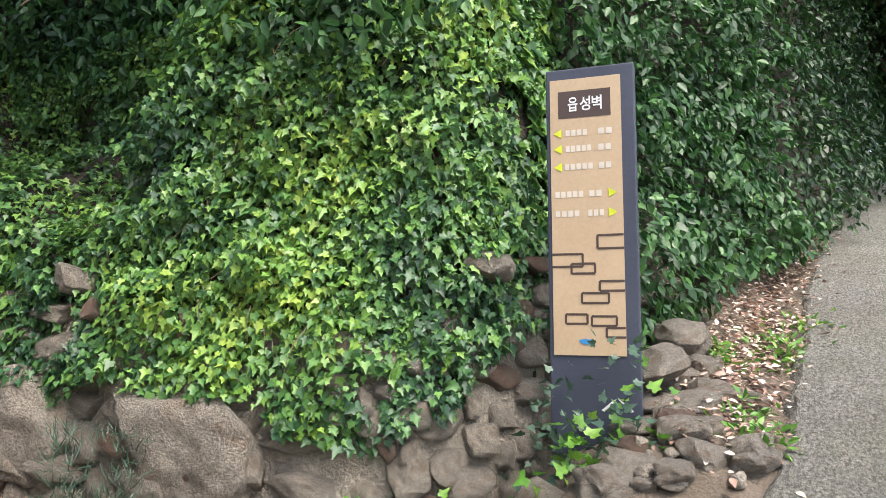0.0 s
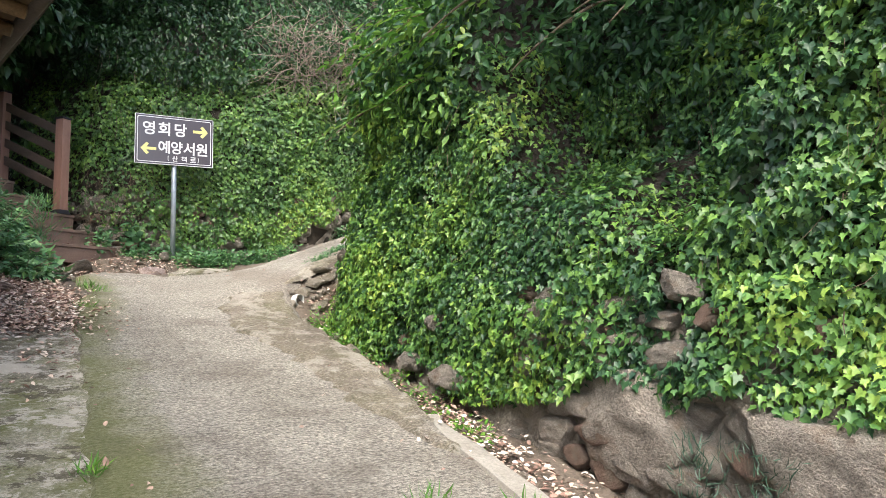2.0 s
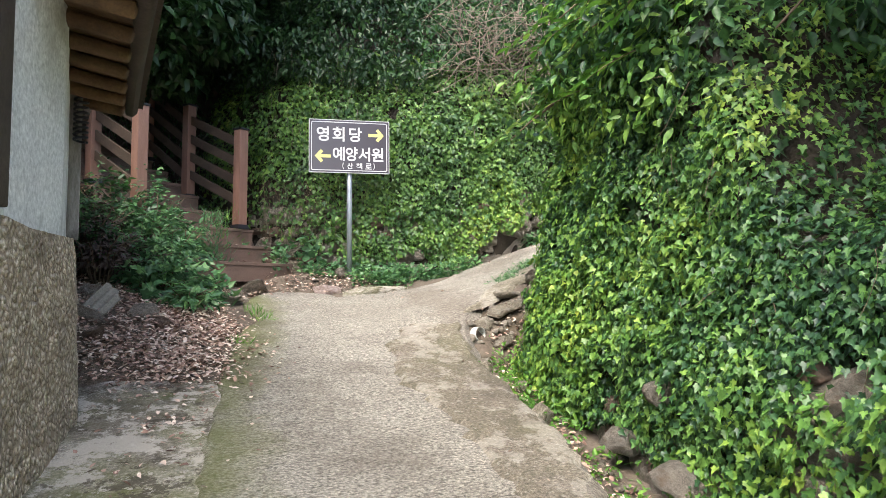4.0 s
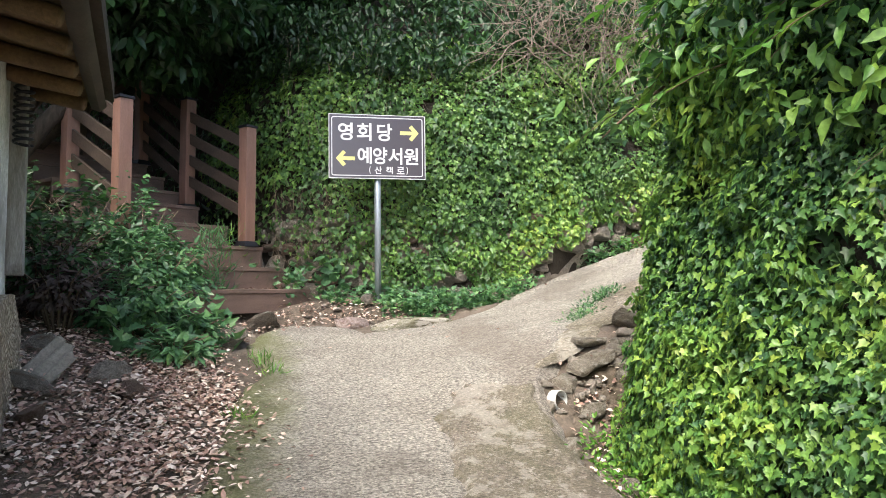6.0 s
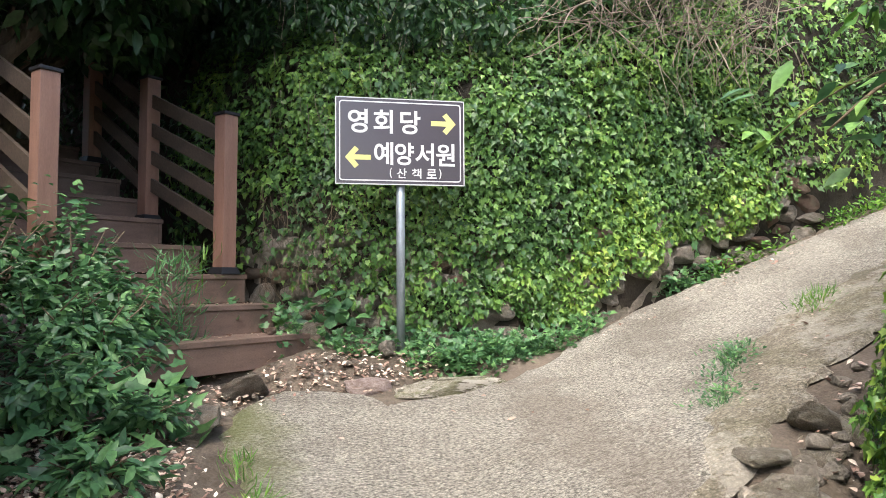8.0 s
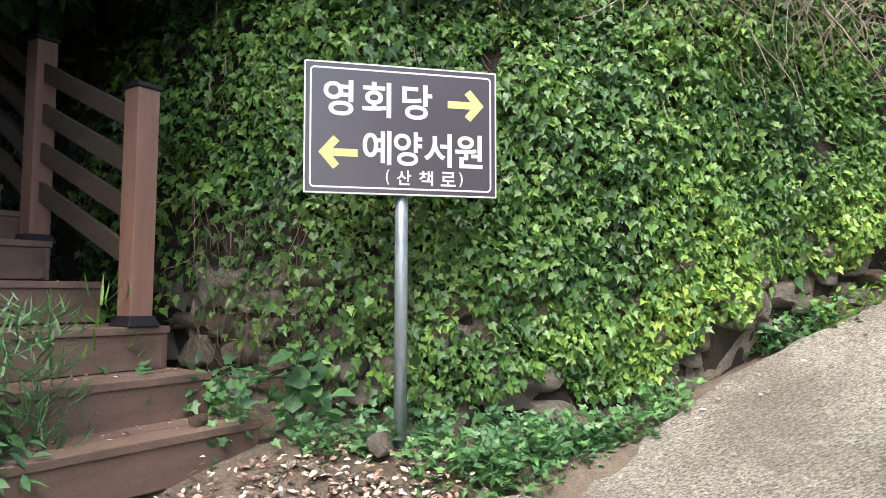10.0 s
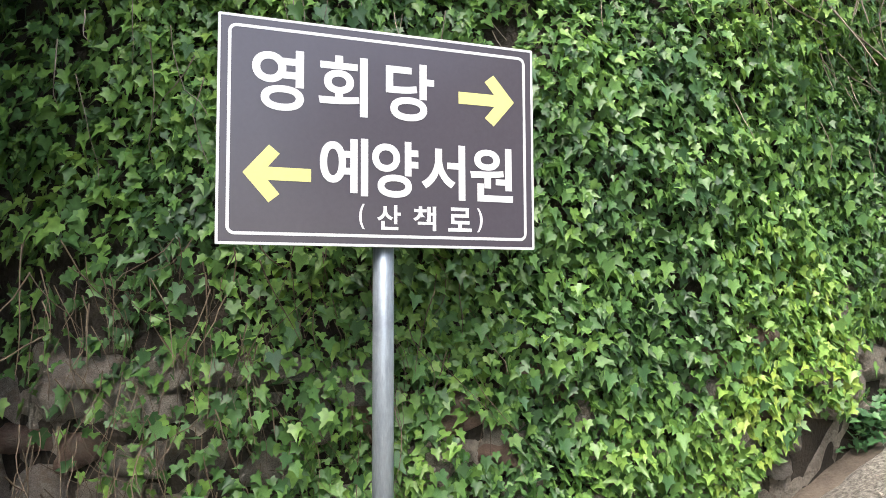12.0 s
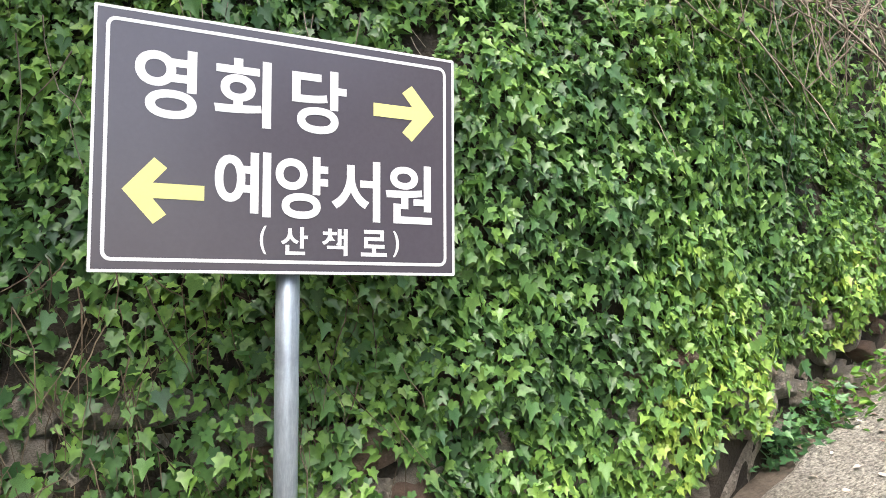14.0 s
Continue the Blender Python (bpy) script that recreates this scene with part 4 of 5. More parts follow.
def make_house():
    house = thing("house", pose(0, 0, 0), "old white-plastered house corner on a pebbled stone base", "house")

    def wall(name, z0, z1, out, mat, label, rough):
        """An upright skin along the house line, with a return at its far end."""
        line = [(-5.5, -1.4)] + HOUSE + [(-6, -9.6)]
        pts = []
        for (x0, y0), (x1, y1) in zip(line, line[1:]):
            n = max(2, int(math.hypot(x1 - x0, y1 - y0) / 0.08))
            nx, ny = -(y1 - y0), (x1 - x0)
            d = math.hypot(nx, ny)
            pts += [(x0 + (x1 - x0) * k / n, y0 + (y1 - y0) * k / n, nx / d, ny / d) for k in range(n)]
        rows = 22
        verts, faces = [], []
        for x, y, nx, ny in pts:
            g = float(ground_z(x, y)) if z0 is None else z0
            top = z1 + 0.06 * lumpy(x, y, 0, 1.7)
            for r in range(rows + 1):
                z = (g - 0.2) + (top - g + 0.2) * r / rows
                batter = 0.06 * (1 - r / rows) if z0 is None else 0
                b = out + batter + rough * (lumpy(x, y, z, 2.2) + 0.7 * lumpy(x, y, z, 9))
                verts.append((x + nx * b, y + ny * b, z))
        for i in range(len(pts) - 1):
            for r in range(rows):
                a = i * (rows + 1) + r
                faces.append((a, a + rows + 1, a + rows + 2, a + 1))
        # ledge back to the wall behind
        base = len(verts)
        for i, (x, y, nx, ny) in enumerate(pts):
            t = verts[i * (rows + 1) + rows]
            verts.append((x - nx * 0.25, y - ny * 0.25, t[2]))
        for i in range(len(pts) - 1):
            a = i * (rows + 1) + rows
            faces.append((a, a + rows + 1, base + i + 1, base + i))
        part(name, mesh_of(name, verts, faces, mat), mat, house, label)

    wall("stone_base", None, 0.02, 0.03, M_RUBBLE, "rough pebbled stone base", 0.022)
    wall("wall", -0.3, 2.4, -0.02, M_PLASTER, "stained white plaster wall", 0.006)
    part("corner_post", box(0.12, 0.12, 1.9, 0.01), M_GREYWOOD, house, "weathered grey wooden corner post", False, pose(-2.25, -2.24, 0.12, 0, 0, 14))
    part("wall_post", box(0.10, 0.17, 2.1, 0.012), M_DARKWOOD, house, "dark wooden wall post", False, pose(-1.80, -4.98, 0.08, 0, 0, 1))

    # eave over the lane: soffit boards and log rafters
    e0, e1 = Vector((-1.93, -1.95, 1.17)), Vector((-1.30, -4.7, 1.09))
    i0, i1 = Vector((-3.5, -1.7, 1.55)), Vector((-2.9, -4.7, 1.50))
    n = 9
    for k in range(n):
        a, b = k / n, (k + 0.97) / n
        lo0, lo1, hi0, hi1 = e0.lerp(e1, a), e0.lerp(e1, b), i0.lerp(i1, a), i0.lerp(i1, b)
        dz = 0.012 * lumpy(k, 3, 0, 1.7)
        verts, faces, m = [], [], 8
        for s in range(m + 1):
            f = s / m
            for p in (lo0.lerp(hi0, f), lo1.lerp(hi1, f)):
                w = 0.02 * lumpy(p.x * 2, p.y, k, 1.0) + dz
                verts += [(p.x, p.y, p.z + w), (p.x, p.y, p.z + w + 0.03)]
        for s in range(m):
            q = s * 4
            faces += [(q, q + 4, q + 6, q + 2), (q + 1, q + 3, q + 7, q + 5), (q, q + 1, q + 5, q + 4), (q + 2, q + 6, q + 7, q + 3)]
        faces += [(0, 2, 3, 1), (4 * m, 4 * m + 1, 4 * m + 3, 4 * m + 2)]
        part("soffit_board", mesh_of("soffit_board", verts, faces, M_EAVE), M_EAVE, house, "")
    for k in range(7):
        a = (k + 0.4) / 7
        p, q = e0.lerp(e1, a) + Vector((0, 0, -0.05)), i0.lerp(i1, a) + Vector((0, 0, -0.05))
        pts = [p.lerp(q, f) + Vector((0, 0.03 * lumpy(k, f * 3, 0), 0.02 * lumpy(k, f * 3, 5))) for f in np.linspace(0.03, 1, 7)]
        part("rafter", tube(pts, [0.042, 0.047, 0.05, 0.05, 0.05, 0.05, 0.05], 8), M_EAVE, house, "brown log rafter", True)
    part("fascia", tube([e0 + Vector((0, 0.1, 0.02)), e0.lerp(e1, 0.5) + Vector((0, 0, 0.03)), e1 + Vector((0, 0, 0.02))], [0.05, 0.055, 0.05], 6), M_DARKWOOD, house, "dark fascia pole", True)
    rv = [e0 + Vector((0.08, 0.15, 0.05)), e1 + Vector((0.08, 0, 0.05)), i1 + Vector((0, 0, 0.12)), i0 + Vector((0, 0.3, 0.12)), Vector((-5.5, -1.2, 2.9)), Vector((-5.5, -4.7, 2.9))]
    verts = [tuple(v) for v in rv] + [(v.x, v.y, v.z + 0.12) for v in rv]
    part("roof", mesh_of("roof", verts, [(0, 1, 2, 3), (3, 2, 5, 4), (6, 9, 8, 7), (9, 10, 11, 8), (0, 6, 7, 1), (1, 7, 8, 2), (2, 8, 11, 5), (5, 11, 10, 4), (4, 10, 9, 3), (3, 9, 6, 0)], M_DARKWOOD), M_DARKWOOD, house, "dark weathered roof")


make_house()


# ---- trees that shade the stairs and the banks ----
def crown_points(centres, radii, count):
    """Places and facings of leaves in an uneven crown of several clumps with gaps."""
    P, N = [], []
    for c, r, k in zip(centres, radii, count):
        d = rng.normal(0, 1, (k, 3))
        d /= np.linalg.norm(d, axis=1, keepdims=True)
        q = rng.uniform(0.45, 1.0, (k, 1)) ** 0.5
        wob = np.array([0.75 + 0.5 * lumpy(*(v * 2.2 + c)) for v in d])[:, None]
        P.append(np.asarray(c) + d * q * wob * np.asarray(r)), N.append(d * 0.5 + np.array([0, 0, 0.7]))
    return np.concatenate(P), np.concatenate(N)


def tree(x, y, base, height, spread, clumps, per, seed, label, mat=None, leaf=(0.09, 0.15), lean=(0, 0)):
    r = np.random.default_rng(seed)
    t = thing("tree", pose(x, y, base), label, "tree", "trees over the hillside")
    top = Vector((lean[0], lean[1], height * 0.62))
    pts = [Vector((0.05 * lumpy(seed, k, 0), 0.05 * lumpy(seed, k, 4), -0.3)).lerp(top, k / 6) + Vector((0.06 * lumpy(seed, k, 1, 1.3), 0.06 * lumpy(k, seed, 2, 1.3), 0)) for k in range(7)]
    part("trunk", tube(pts, [0.11 - 0.011 * k for k in range(7)], 9), M_BARK, t, "", True)
    cs, rs = [], []
    for k in range(clumps):
        a, d = math.tau * (k + r.uniform(0, 0.6)) / clumps, spread * r.uniform(0.25, 1.0)
        c = Vector((lean[0] + d * math.cos(a), lean[1] + d * math.sin(a), height * r.uniform(0.62, 1.0)))
        cs.append(c[:]), rs.append((r.uniform(0.55, 0.95), r.uniform(0.55, 0.95), r.uniform(0.35, 0.6)))
        s = pts[3].lerp(pts[6], r.uniform(0, 1))
        part("limb", tube([s, s.lerp(c, 0.5) + Vector((0, 0, 0.15)), c], [0.045, 0.03, 0.012], 6), M_BARK, t, "", True)
    P, N = crown_points(cs, rs, [per] * clumps)
    part("crown", leaves("crown", P, N, rng.uniform(*leaf, len(P)), mat or M_SHRUB, OVAL, OVAL_T, 0.6, 0.6), None, t, "dark green leafy crown")


# Stair trees carry the darkened shrub leaf, so their crowns look unlit.
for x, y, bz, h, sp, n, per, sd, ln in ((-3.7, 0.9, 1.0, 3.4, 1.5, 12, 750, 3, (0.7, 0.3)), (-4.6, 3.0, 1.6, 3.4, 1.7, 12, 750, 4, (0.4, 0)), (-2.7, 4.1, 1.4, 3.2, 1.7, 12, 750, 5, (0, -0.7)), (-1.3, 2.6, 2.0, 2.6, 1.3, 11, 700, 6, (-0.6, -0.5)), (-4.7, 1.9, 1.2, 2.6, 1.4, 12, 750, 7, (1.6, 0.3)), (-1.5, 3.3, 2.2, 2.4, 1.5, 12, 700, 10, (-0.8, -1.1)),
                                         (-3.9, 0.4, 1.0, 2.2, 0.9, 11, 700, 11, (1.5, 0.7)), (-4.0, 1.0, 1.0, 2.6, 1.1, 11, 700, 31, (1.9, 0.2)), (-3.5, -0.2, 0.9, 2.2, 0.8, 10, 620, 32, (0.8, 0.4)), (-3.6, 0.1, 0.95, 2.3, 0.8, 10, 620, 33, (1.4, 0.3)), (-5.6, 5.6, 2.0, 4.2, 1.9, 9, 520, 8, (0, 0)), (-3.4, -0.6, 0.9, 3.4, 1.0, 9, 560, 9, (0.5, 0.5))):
    tree(x, y, bz, h, sp, n, per, sd, "leafy tree shading the wooden stairs, its leaves darkened to look unlit", M_SHRUB_DIM, lean=ln, leaf=(0.11, 0.19))
# Tall trees added above the view to keep sun off stairs and ivy.
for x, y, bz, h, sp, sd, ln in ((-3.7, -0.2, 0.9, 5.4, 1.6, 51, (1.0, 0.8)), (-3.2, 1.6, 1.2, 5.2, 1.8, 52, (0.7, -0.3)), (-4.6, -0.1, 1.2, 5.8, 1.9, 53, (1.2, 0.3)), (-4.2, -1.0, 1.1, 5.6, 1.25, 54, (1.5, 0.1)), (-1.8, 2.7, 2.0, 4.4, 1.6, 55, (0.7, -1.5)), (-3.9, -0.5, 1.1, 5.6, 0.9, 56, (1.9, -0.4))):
    tree(x, y, bz, h, sp, 15, 900, sd, "unseen tall tree added to shade the wooden stairs", M_SHRUB_DIM, lean=ln, leaf=(0.12, 0.2))
# Trees 13 and 23: unseen crowns added to shade the bank's hollow.
for x, y, bz, h, sp, n, per, sd in ((3.6, -4.0, 1.5, 2.6, 1.2, 8, 420, 12), (2.7, -6.6, 1.2, 2.0, 1.0, 12, 620, 13), (3.0, -5.4, 1.2, 1.9, 1.0, 10, 560, 23), (7.0, -12.3, 0.6, 4.2, 2.0, 12, 620, 24), (10.5, -12.6, 1.2, 5.0, 2.4, 12, 620, 25), (6.3, -9.6, 1.0, 3.4, 1.5, 11, 560, 26), (12.0, -11.0, 1.5, 5.0, 2.6, 12, 620, 27), (10.4, -11.6, 1.0, 2.8, 1.5, 12, 620, 28), (9.6, -10.5, 1.0, 3.0, 1.3, 12, 620, 29), (11.2, -12.8, 1.0, 3.0, 1.5, 12, 620, 30), (4.2, -9.0, 0.9, 3.0, 1.2, 10, 520, 35), (5.2, -8.4, 1.3, 3.6, 1.6, 8, 420, 14), (1.5, 3.2, 3.3, 3.6, 1.7, 8, 420, 15), (4.6, 3.6, 3.3, 3.6, 1.8, 8, 420, 16), (8.2, -9.8, 1.0, 4.0, 2.0, 9, 420, 17), (9.5, -11.5, 0.9, 4.2, 2.2, 9, 420, 18), (8.5, 0.6, 2.5, 4.2, 2.2, 9, 400, 19), (11.6, -11.5, 0.6, 2.6, 1.3, 12, 620, 57), (12.6, -11.9, 0.9, 3.2, 1.6, 12, 620, 58)):
    tree(x, y, bz, h, sp, n, per, sd, "dark leafy tree on the overgrown bank", lean=(-0.9, 0) if sd in (13, 23) else (0, 0))


def branch_with_leaves(name, p0, p1, sag, count, size, mat, label, spread=0.16):
    """A thin drooping branch with pairs of pointed leaves."""
    b = thing(name, pose(0, 0, 0), label, "branch", "branches over the ivy bank")
    p0, p1 = Vector(p0), Vector(p1)
    ts = np.linspace(0, 1, 9)
    pts = [p0.lerp(p1, t) + Vector((0, 0, -sag * t * t)) for t in ts]
    part("stem", tube(pts, [0.012 * (1 - 0.8 * t) + 0.002 for t in ts], 5), M_STEM, b, "", True)
    t = rng.uniform(0.15, 1, count)
    P = np.array([p0.lerp(p1, float(v)) + Vector((0, 0, -sag * v * v)) for v in t]) + rng.normal(0, 1, (count, 3)) * (spread * np.array([[1, 1, 0.6]]))
    d = np.array((p1 - p0).normalized())
    part("foliage", leaves("foliage", P, np.tile([[-0.25, -0.1, 0.9]], (count, 1)), rng.uniform(*size, count), mat, OVAL, OVAL_T, 0.8, 0.4, tip=np.tile(d * 0.7 + np.array([0, 0, -0.55]), (count, 1)) + rng.normal(0, 0.3, (count, 3))), None, b, "long pointed green leaves")


for k in range(5):
    y = -3.0 - 0.42 * k
    z = 1.05 + 0.28 * (k % 3) + 0.05 * (k % 5) - 0.02 * k
    branch_with_leaves("branch", (1.5 + 0.05 * (k % 4), y - 0.1, z + 0.25), (0.95 + 0.05 * ((k * 3) % 5), y + 0.12 + 0.1 * (k % 2), z), 0.16, 58, (0.08, 0.13), M_WEED if k % 3 else M_IVY, "leafy branch overhanging the ivy bank")
for k in range(7):
    y = -5.6 - 0.3 * k
    branch_with_leaves("branch", (1.7, y, 1.25), (1.25, y + 0.15, 1.0 + 0.08 * (k % 3)), 0.15, 50, (0.06, 0.1), M_SHRUB, "leafy branch overhanging the ivy bank")


def frond(base, tip, sag, length, pairs, mat, label):
    """A drooping compound leaf: a thin rib with pairs of long pointed leaflets and one at its end."""
    b = thing("frond", pose(*base), label, "branch", "fronds over the ivy bank")
    p1 = Vector(tip) - Vector(base)
    at = lambda t: p1 * t + Vector((0, 0, -sag * t * t))
    part("stem", tube([at(t) for t in np.linspace(0, 1, 8)], [0.005 - 0.0005 * k for k in range(8)], 5), M_STEM, b, "", True)
    P, N, T = [], [], []
    for t in list(np.linspace(0.2, 0.95, pairs)) + [1.0]:
        d = (at(t) - at(t - 0.05)).normalized()
        side = d.cross(Vector((0, 0, 1))).normalized()
        for sgn in ((1, -1) if t < 1 else (0,)):
            P.append(at(t)), T.append(d * (0.55 if sgn else 1) + side * sgn * 0.9 + Vector((0, 0, -0.2))), N.append(side.cross(d) + Vector((0, 0, 0.3)))
    sizes = rng.uniform(0.8, 1.1, len(P)) * length
    part("foliage", leaves("foliage", np.array(P), np.array(N), sizes, mat, OVAL, OVAL_T, 0.8, 0.15, tip=np.array(T) * 3), None, b, "pairs of long pointed leaflets")


for k in range(13):
    y = -2.75 - 0.16 * k + 0.1 * lumpy(k, 1, 0, 2.3)
    z = 1.0 + 0.17 * (k * 7 % 5) + 0.05 * lumpy(k, 2, 0, 3)
    frond((1.22 + 0.05 * (k % 3), y - 0.12, z + 0.12), (0.86 + 0.05 * (k * 3 % 5), y + 0.22 * lumpy(k, 8, 1, 1.7), z + 0.02), 0.13, 0.115, 6, M_YOUNG if k % 3 == 0 else M_WEED, "pale green compound leaf overhanging the ivy bank")


# ---- stones ----
def stone_mesh(seed, mat, fine=3):
    """A quarried fieldstone: a blunt block with a few oblique breaks and a pitted skin."""
    r = np.random.default_rng(100 + seed)
    cuts = [(Vector(r.normal(0, 1, 3)).normalized(), r.uniform(0.34, 0.47)) for _ in range(10)]
    bm = bmesh.new()
    bmesh.ops.create_icosphere(bm, subdivisions=fine, radius=1.0)
    for v in bm.verts:
        c = v.co.copy()
        c *= 0.46 / (abs(c.x) ** 8 + abs(c.y) ** 8 + abs(c.z) ** 8) ** 0.125
        for n, d in cuts:
            over = c.dot(n) - d
            if over > 0:
                c -= n * over
        v.co = c * (1 + 0.08 * lumpy(c.x + seed, c.y, c.z, 3.5) + 0.07 * lumpy(c.x, c.y + seed, c.z, 9) + 0.035 * lumpy(c.x, c.y, c.z + seed, 22))
    return from_bm("stone", bm, mat, fine > 3)


STONES = [stone_mesh(k, M_STONE_RED if k % 5 == 3 else M_STONE) for k in range(12)]
SLABS = [stone_mesh(k, M_EDGE) for k in (20, 21, 22)]
ROCKS = {k: stone_mesh(k, M_STONE, 5) for k in (2, 6)}
srng = np.random.default_rng(21)


def stone(parent, at, size, turn, k=None):
    ob = new("stone", STONES[int(srng.integers(12)) if k is None else k])
    ob.parent = parent
    ob.matrix_basis = Matrix.LocRotScale(Vector(at), Euler([radians(a) for a in turn]), Vector(size))
    return ob


def loose_stone(at, size, turn=(0, 0, 0), k=None, label="weathered grey-brown stone lying on the ground", category="stone"):
    ob = stone(None, at, size, turn, k)
    return tagged(ob, label, category, "stones about the lane")


def stone_wall(name, bank, u0, u1, top, fill, label, sink=0.0, fine_from=1e9):
    """Rough stones set in earth along the foot of a bank."""
    us, hs = np.arange(u0, u1, 0.06), np.linspace(0, top, 16)
    P, N = bank.face(us[:, None] + 0 * hs[None], hs[None] + 0 * us[:, None])
    rough = np.array([[0.02 - sink + 0.035 * lumpy(*p, 6) + 0.02 * lumpy(*p, 17) for p in row] for row in P])
    V = P + N * rough[..., None]
    i = (np.arange(len(us) - 1)[:, None] * 16 + np.arange(15)[None]).ravel()
    wall = tagged(new(name, tri_mesh(name, V.reshape(-1, 3), np.concatenate([np.c_[i, i + 16, i + 17], np.c_[i, i + 17, i + 1]]), M_MORTAR)), label, "wall", kind="structure")
    h = 0.1
    while h < top - 0.05:
        tall = srng.uniform(0.10, 0.18)
        u = u0 + srng.uniform(0, 0.2)
        while u < u1:
            small = 0.62 if u > fine_from else 1.0
            w = srng.uniform(0.12, 0.36) * small
            hh = tall * srng.uniform(0.75, 1.3) * (0.5 + 0.5 * small)
            p, n = bank.face(np.array([u + w / 2]), np.array([h + tall / 2 + srng.uniform(-0.03, 0.03)]))
            p, n = Vector(p[0]), Vector(n[0])
            a = math.degrees(math.atan2(n.y, n.x)) + 90
            if srng.uniform() < fill:
                stone(wall, p + n * (srng.uniform(-0.035, 0.015) - sink), (w * 1.1, srng.uniform(0.16, 0.22), hh * 1.14), (srng.uniform(-5, 5), srng.uniform(-7, 7), a + srng.uniform(-6, 6)))
            u += w
        h += tall * 0.98


stone_wall("wall_east", FRONT, us0 - 0.55, uh + 0.5, 1.0, 0.95, "rough fieldstone retaining wall set in earth", 0.0, u_of(FRONT, 1.33, -7.95))
stone_wall("wall_north", BACK, ua - 0.7, ua + 4.6, 0.85, 0.8, "rough fieldstone wall foot behind the ivy", 0.03)
stone_wall("wall_east_foot", FRONT, uc + 0.9, us0 - 0.5, 0.42, 0.75, "low broken fieldstone footing under the ivy", 0.02)
for at, size, turn, k in (((1.32, -6.45, -1.20), (0.42, 0.98, 0.70), (0, -8, 4), 2), ((1.40, -7.38, -1.28), (0.44, 0.86, 0.66), (4, -9, 3), 6)):
    rock = loose_stone(at, size, turn, k, "large flat-faced grey rock at the foot of the ivy bank", "boulder")
    rock.data = ROCKS[k]
for at, size, k in (((1.06, -4.8, -0.72), (0.15, 0.17, 0.13), 1), ((1.33, -6.72, -0.52), (0.16, 0.26, 0.15), 6), ((1.33, -6.95, -0.66), (0.16, 0.26, 0.16), 8), ((1.28, -6.36, -0.74), (0.14, 0.24, 0.14), 3), ((1.75, -8.62, -0.47), (0.16, 0.24, 0.13), 2), ((1.02, -5.1, -1.05), (0.2, 0.28, 0.16), 4), ((0.98, -4.55, -1.0), (0.16, 0.22, 0.14), 2)):
    loose_stone(at, size, (3 * k, 2 * k, 5 * k), k, "pale stone showing through the ivy bank")
for x, y, dz, size, k in ((1.10, -2.34, 0.02, (0.27, 0.2, 0.07), 0), (1.38, -2.28, 0.02, (0.26, 0.22, 0.07), 6), (0.86, -2.56, -0.02, (0.18, 0.12, 0.12), 4), (0.70, -2.92, 0.0, (0.1, 0.2, 0.16), 7), (0.95, -2.75, 0.02, (0.16, 0.14, 0.1), 1), (2.1, -2.05, 0.03, (0.34, 0.24, 0.09), 2), (0.86, -3.35, 0.03, (0.12, 0.12, 0.1), 10), (0.80, -3.9, 0.02, (0.2, 0.16, 0.1), 11), (1.2, -2.62, -0.02, (0.2, 0.16, 0.1), 8), (1.5, -2.4, 0.0, (0.2, 0.16, 0.1), 3), (1.0, -2.95, -0.02, (0.16, 0.12, 0.08), 10)):
    loose_stone((x, y, float(ground_z(x, y)) + dz), size, (4 * k, -5 * k, 31 * k), k, "weathered stone beside the gutter").data = SLABS[k % 3]
for x, y, dz, size, k, lab in ((-0.10, -0.06, 0.06, (0.12, 0.1, 0.11), 1, "small pale stone beside the sign pole"), (-1.72, -2.36, 0.03, (0.27, 0.2, 0.15), 2, "mossy stone among fallen leaves"), (-1.55, -2.5, 0.03, (0.2, 0.16, 0.1), 3, "stone among fallen leaves"), (-2.12, -2.15, 0.04, (0.2, 0.16, 0.14), 6, "grey stone lying by the house"),
                             (-2.02, -2.62, 0.03, (0.3, 0.22, 0.1), 5, "flat stone by the house"), (-1.18, -1.02, 0.03, (0.4, 0.3, 0.12), 9, "flat ledge stone below the stairs"), (-1.38, -1.12, 0.02, (0.3, 0.22, 0.1), 11, "flat ledge stone below the stairs"), (-1.0, -0.42, 0.02, (0.42, 0.3, 0.09), 7, "flat ledge stone below the stairs"), (-1.9, -2.9, 0.02, (0.2, 0.14, 0.09), 8, "stone among fallen leaves"), (-1.85, -5.0, 0.03, (0.24, 0.18, 0.12), 4, "broken stone at the foot of the house wall"), (-1.78, -5.35, 0.03, (0.2, 0.16, 0.1), 10, "broken stone at the foot of the house wall"),
                             (1.98, -9.38, -0.02, (0.34, 0.3, 0.16), 0, "weathered rock beside the trail board"), (2.12, -9.22, 0.08, (0.5, 0.34, 0.2), 6, "cracked ledge rock beside the trail board"), (1.72, -9.38, 0.0, (0.24, 0.2, 0.14), 5, "weathered rock beside the trail board"), (1.55, -9.2, -0.02, (0.2, 0.22, 0.14), 9, "weathered rock beside the trail board"), (1.52, -8.9, 0.0, (0.26, 0.2, 0.18), 2, "weathered rock beside the trail board"), (2.4, -9.3, 0.1, (0.4, 0.25, 0.2), 1, "weathered rock beside the trail board")):
    loose_stone((x, y, float(ground_z(x, y)) + dz), size, (3 * k, -4 * k, 37 * k), k, lab)
ledge = loose_stone((0.27, -0.44, float(ground_z(0.27, -0.44)) + 0.01), (0.80, 0.26, 0.17), (3, 0, 6), 5, "low mossy concrete ledge at the lane edge", "ledge")
ledge.data = stone_mesh(5, M_SLAB, 4)
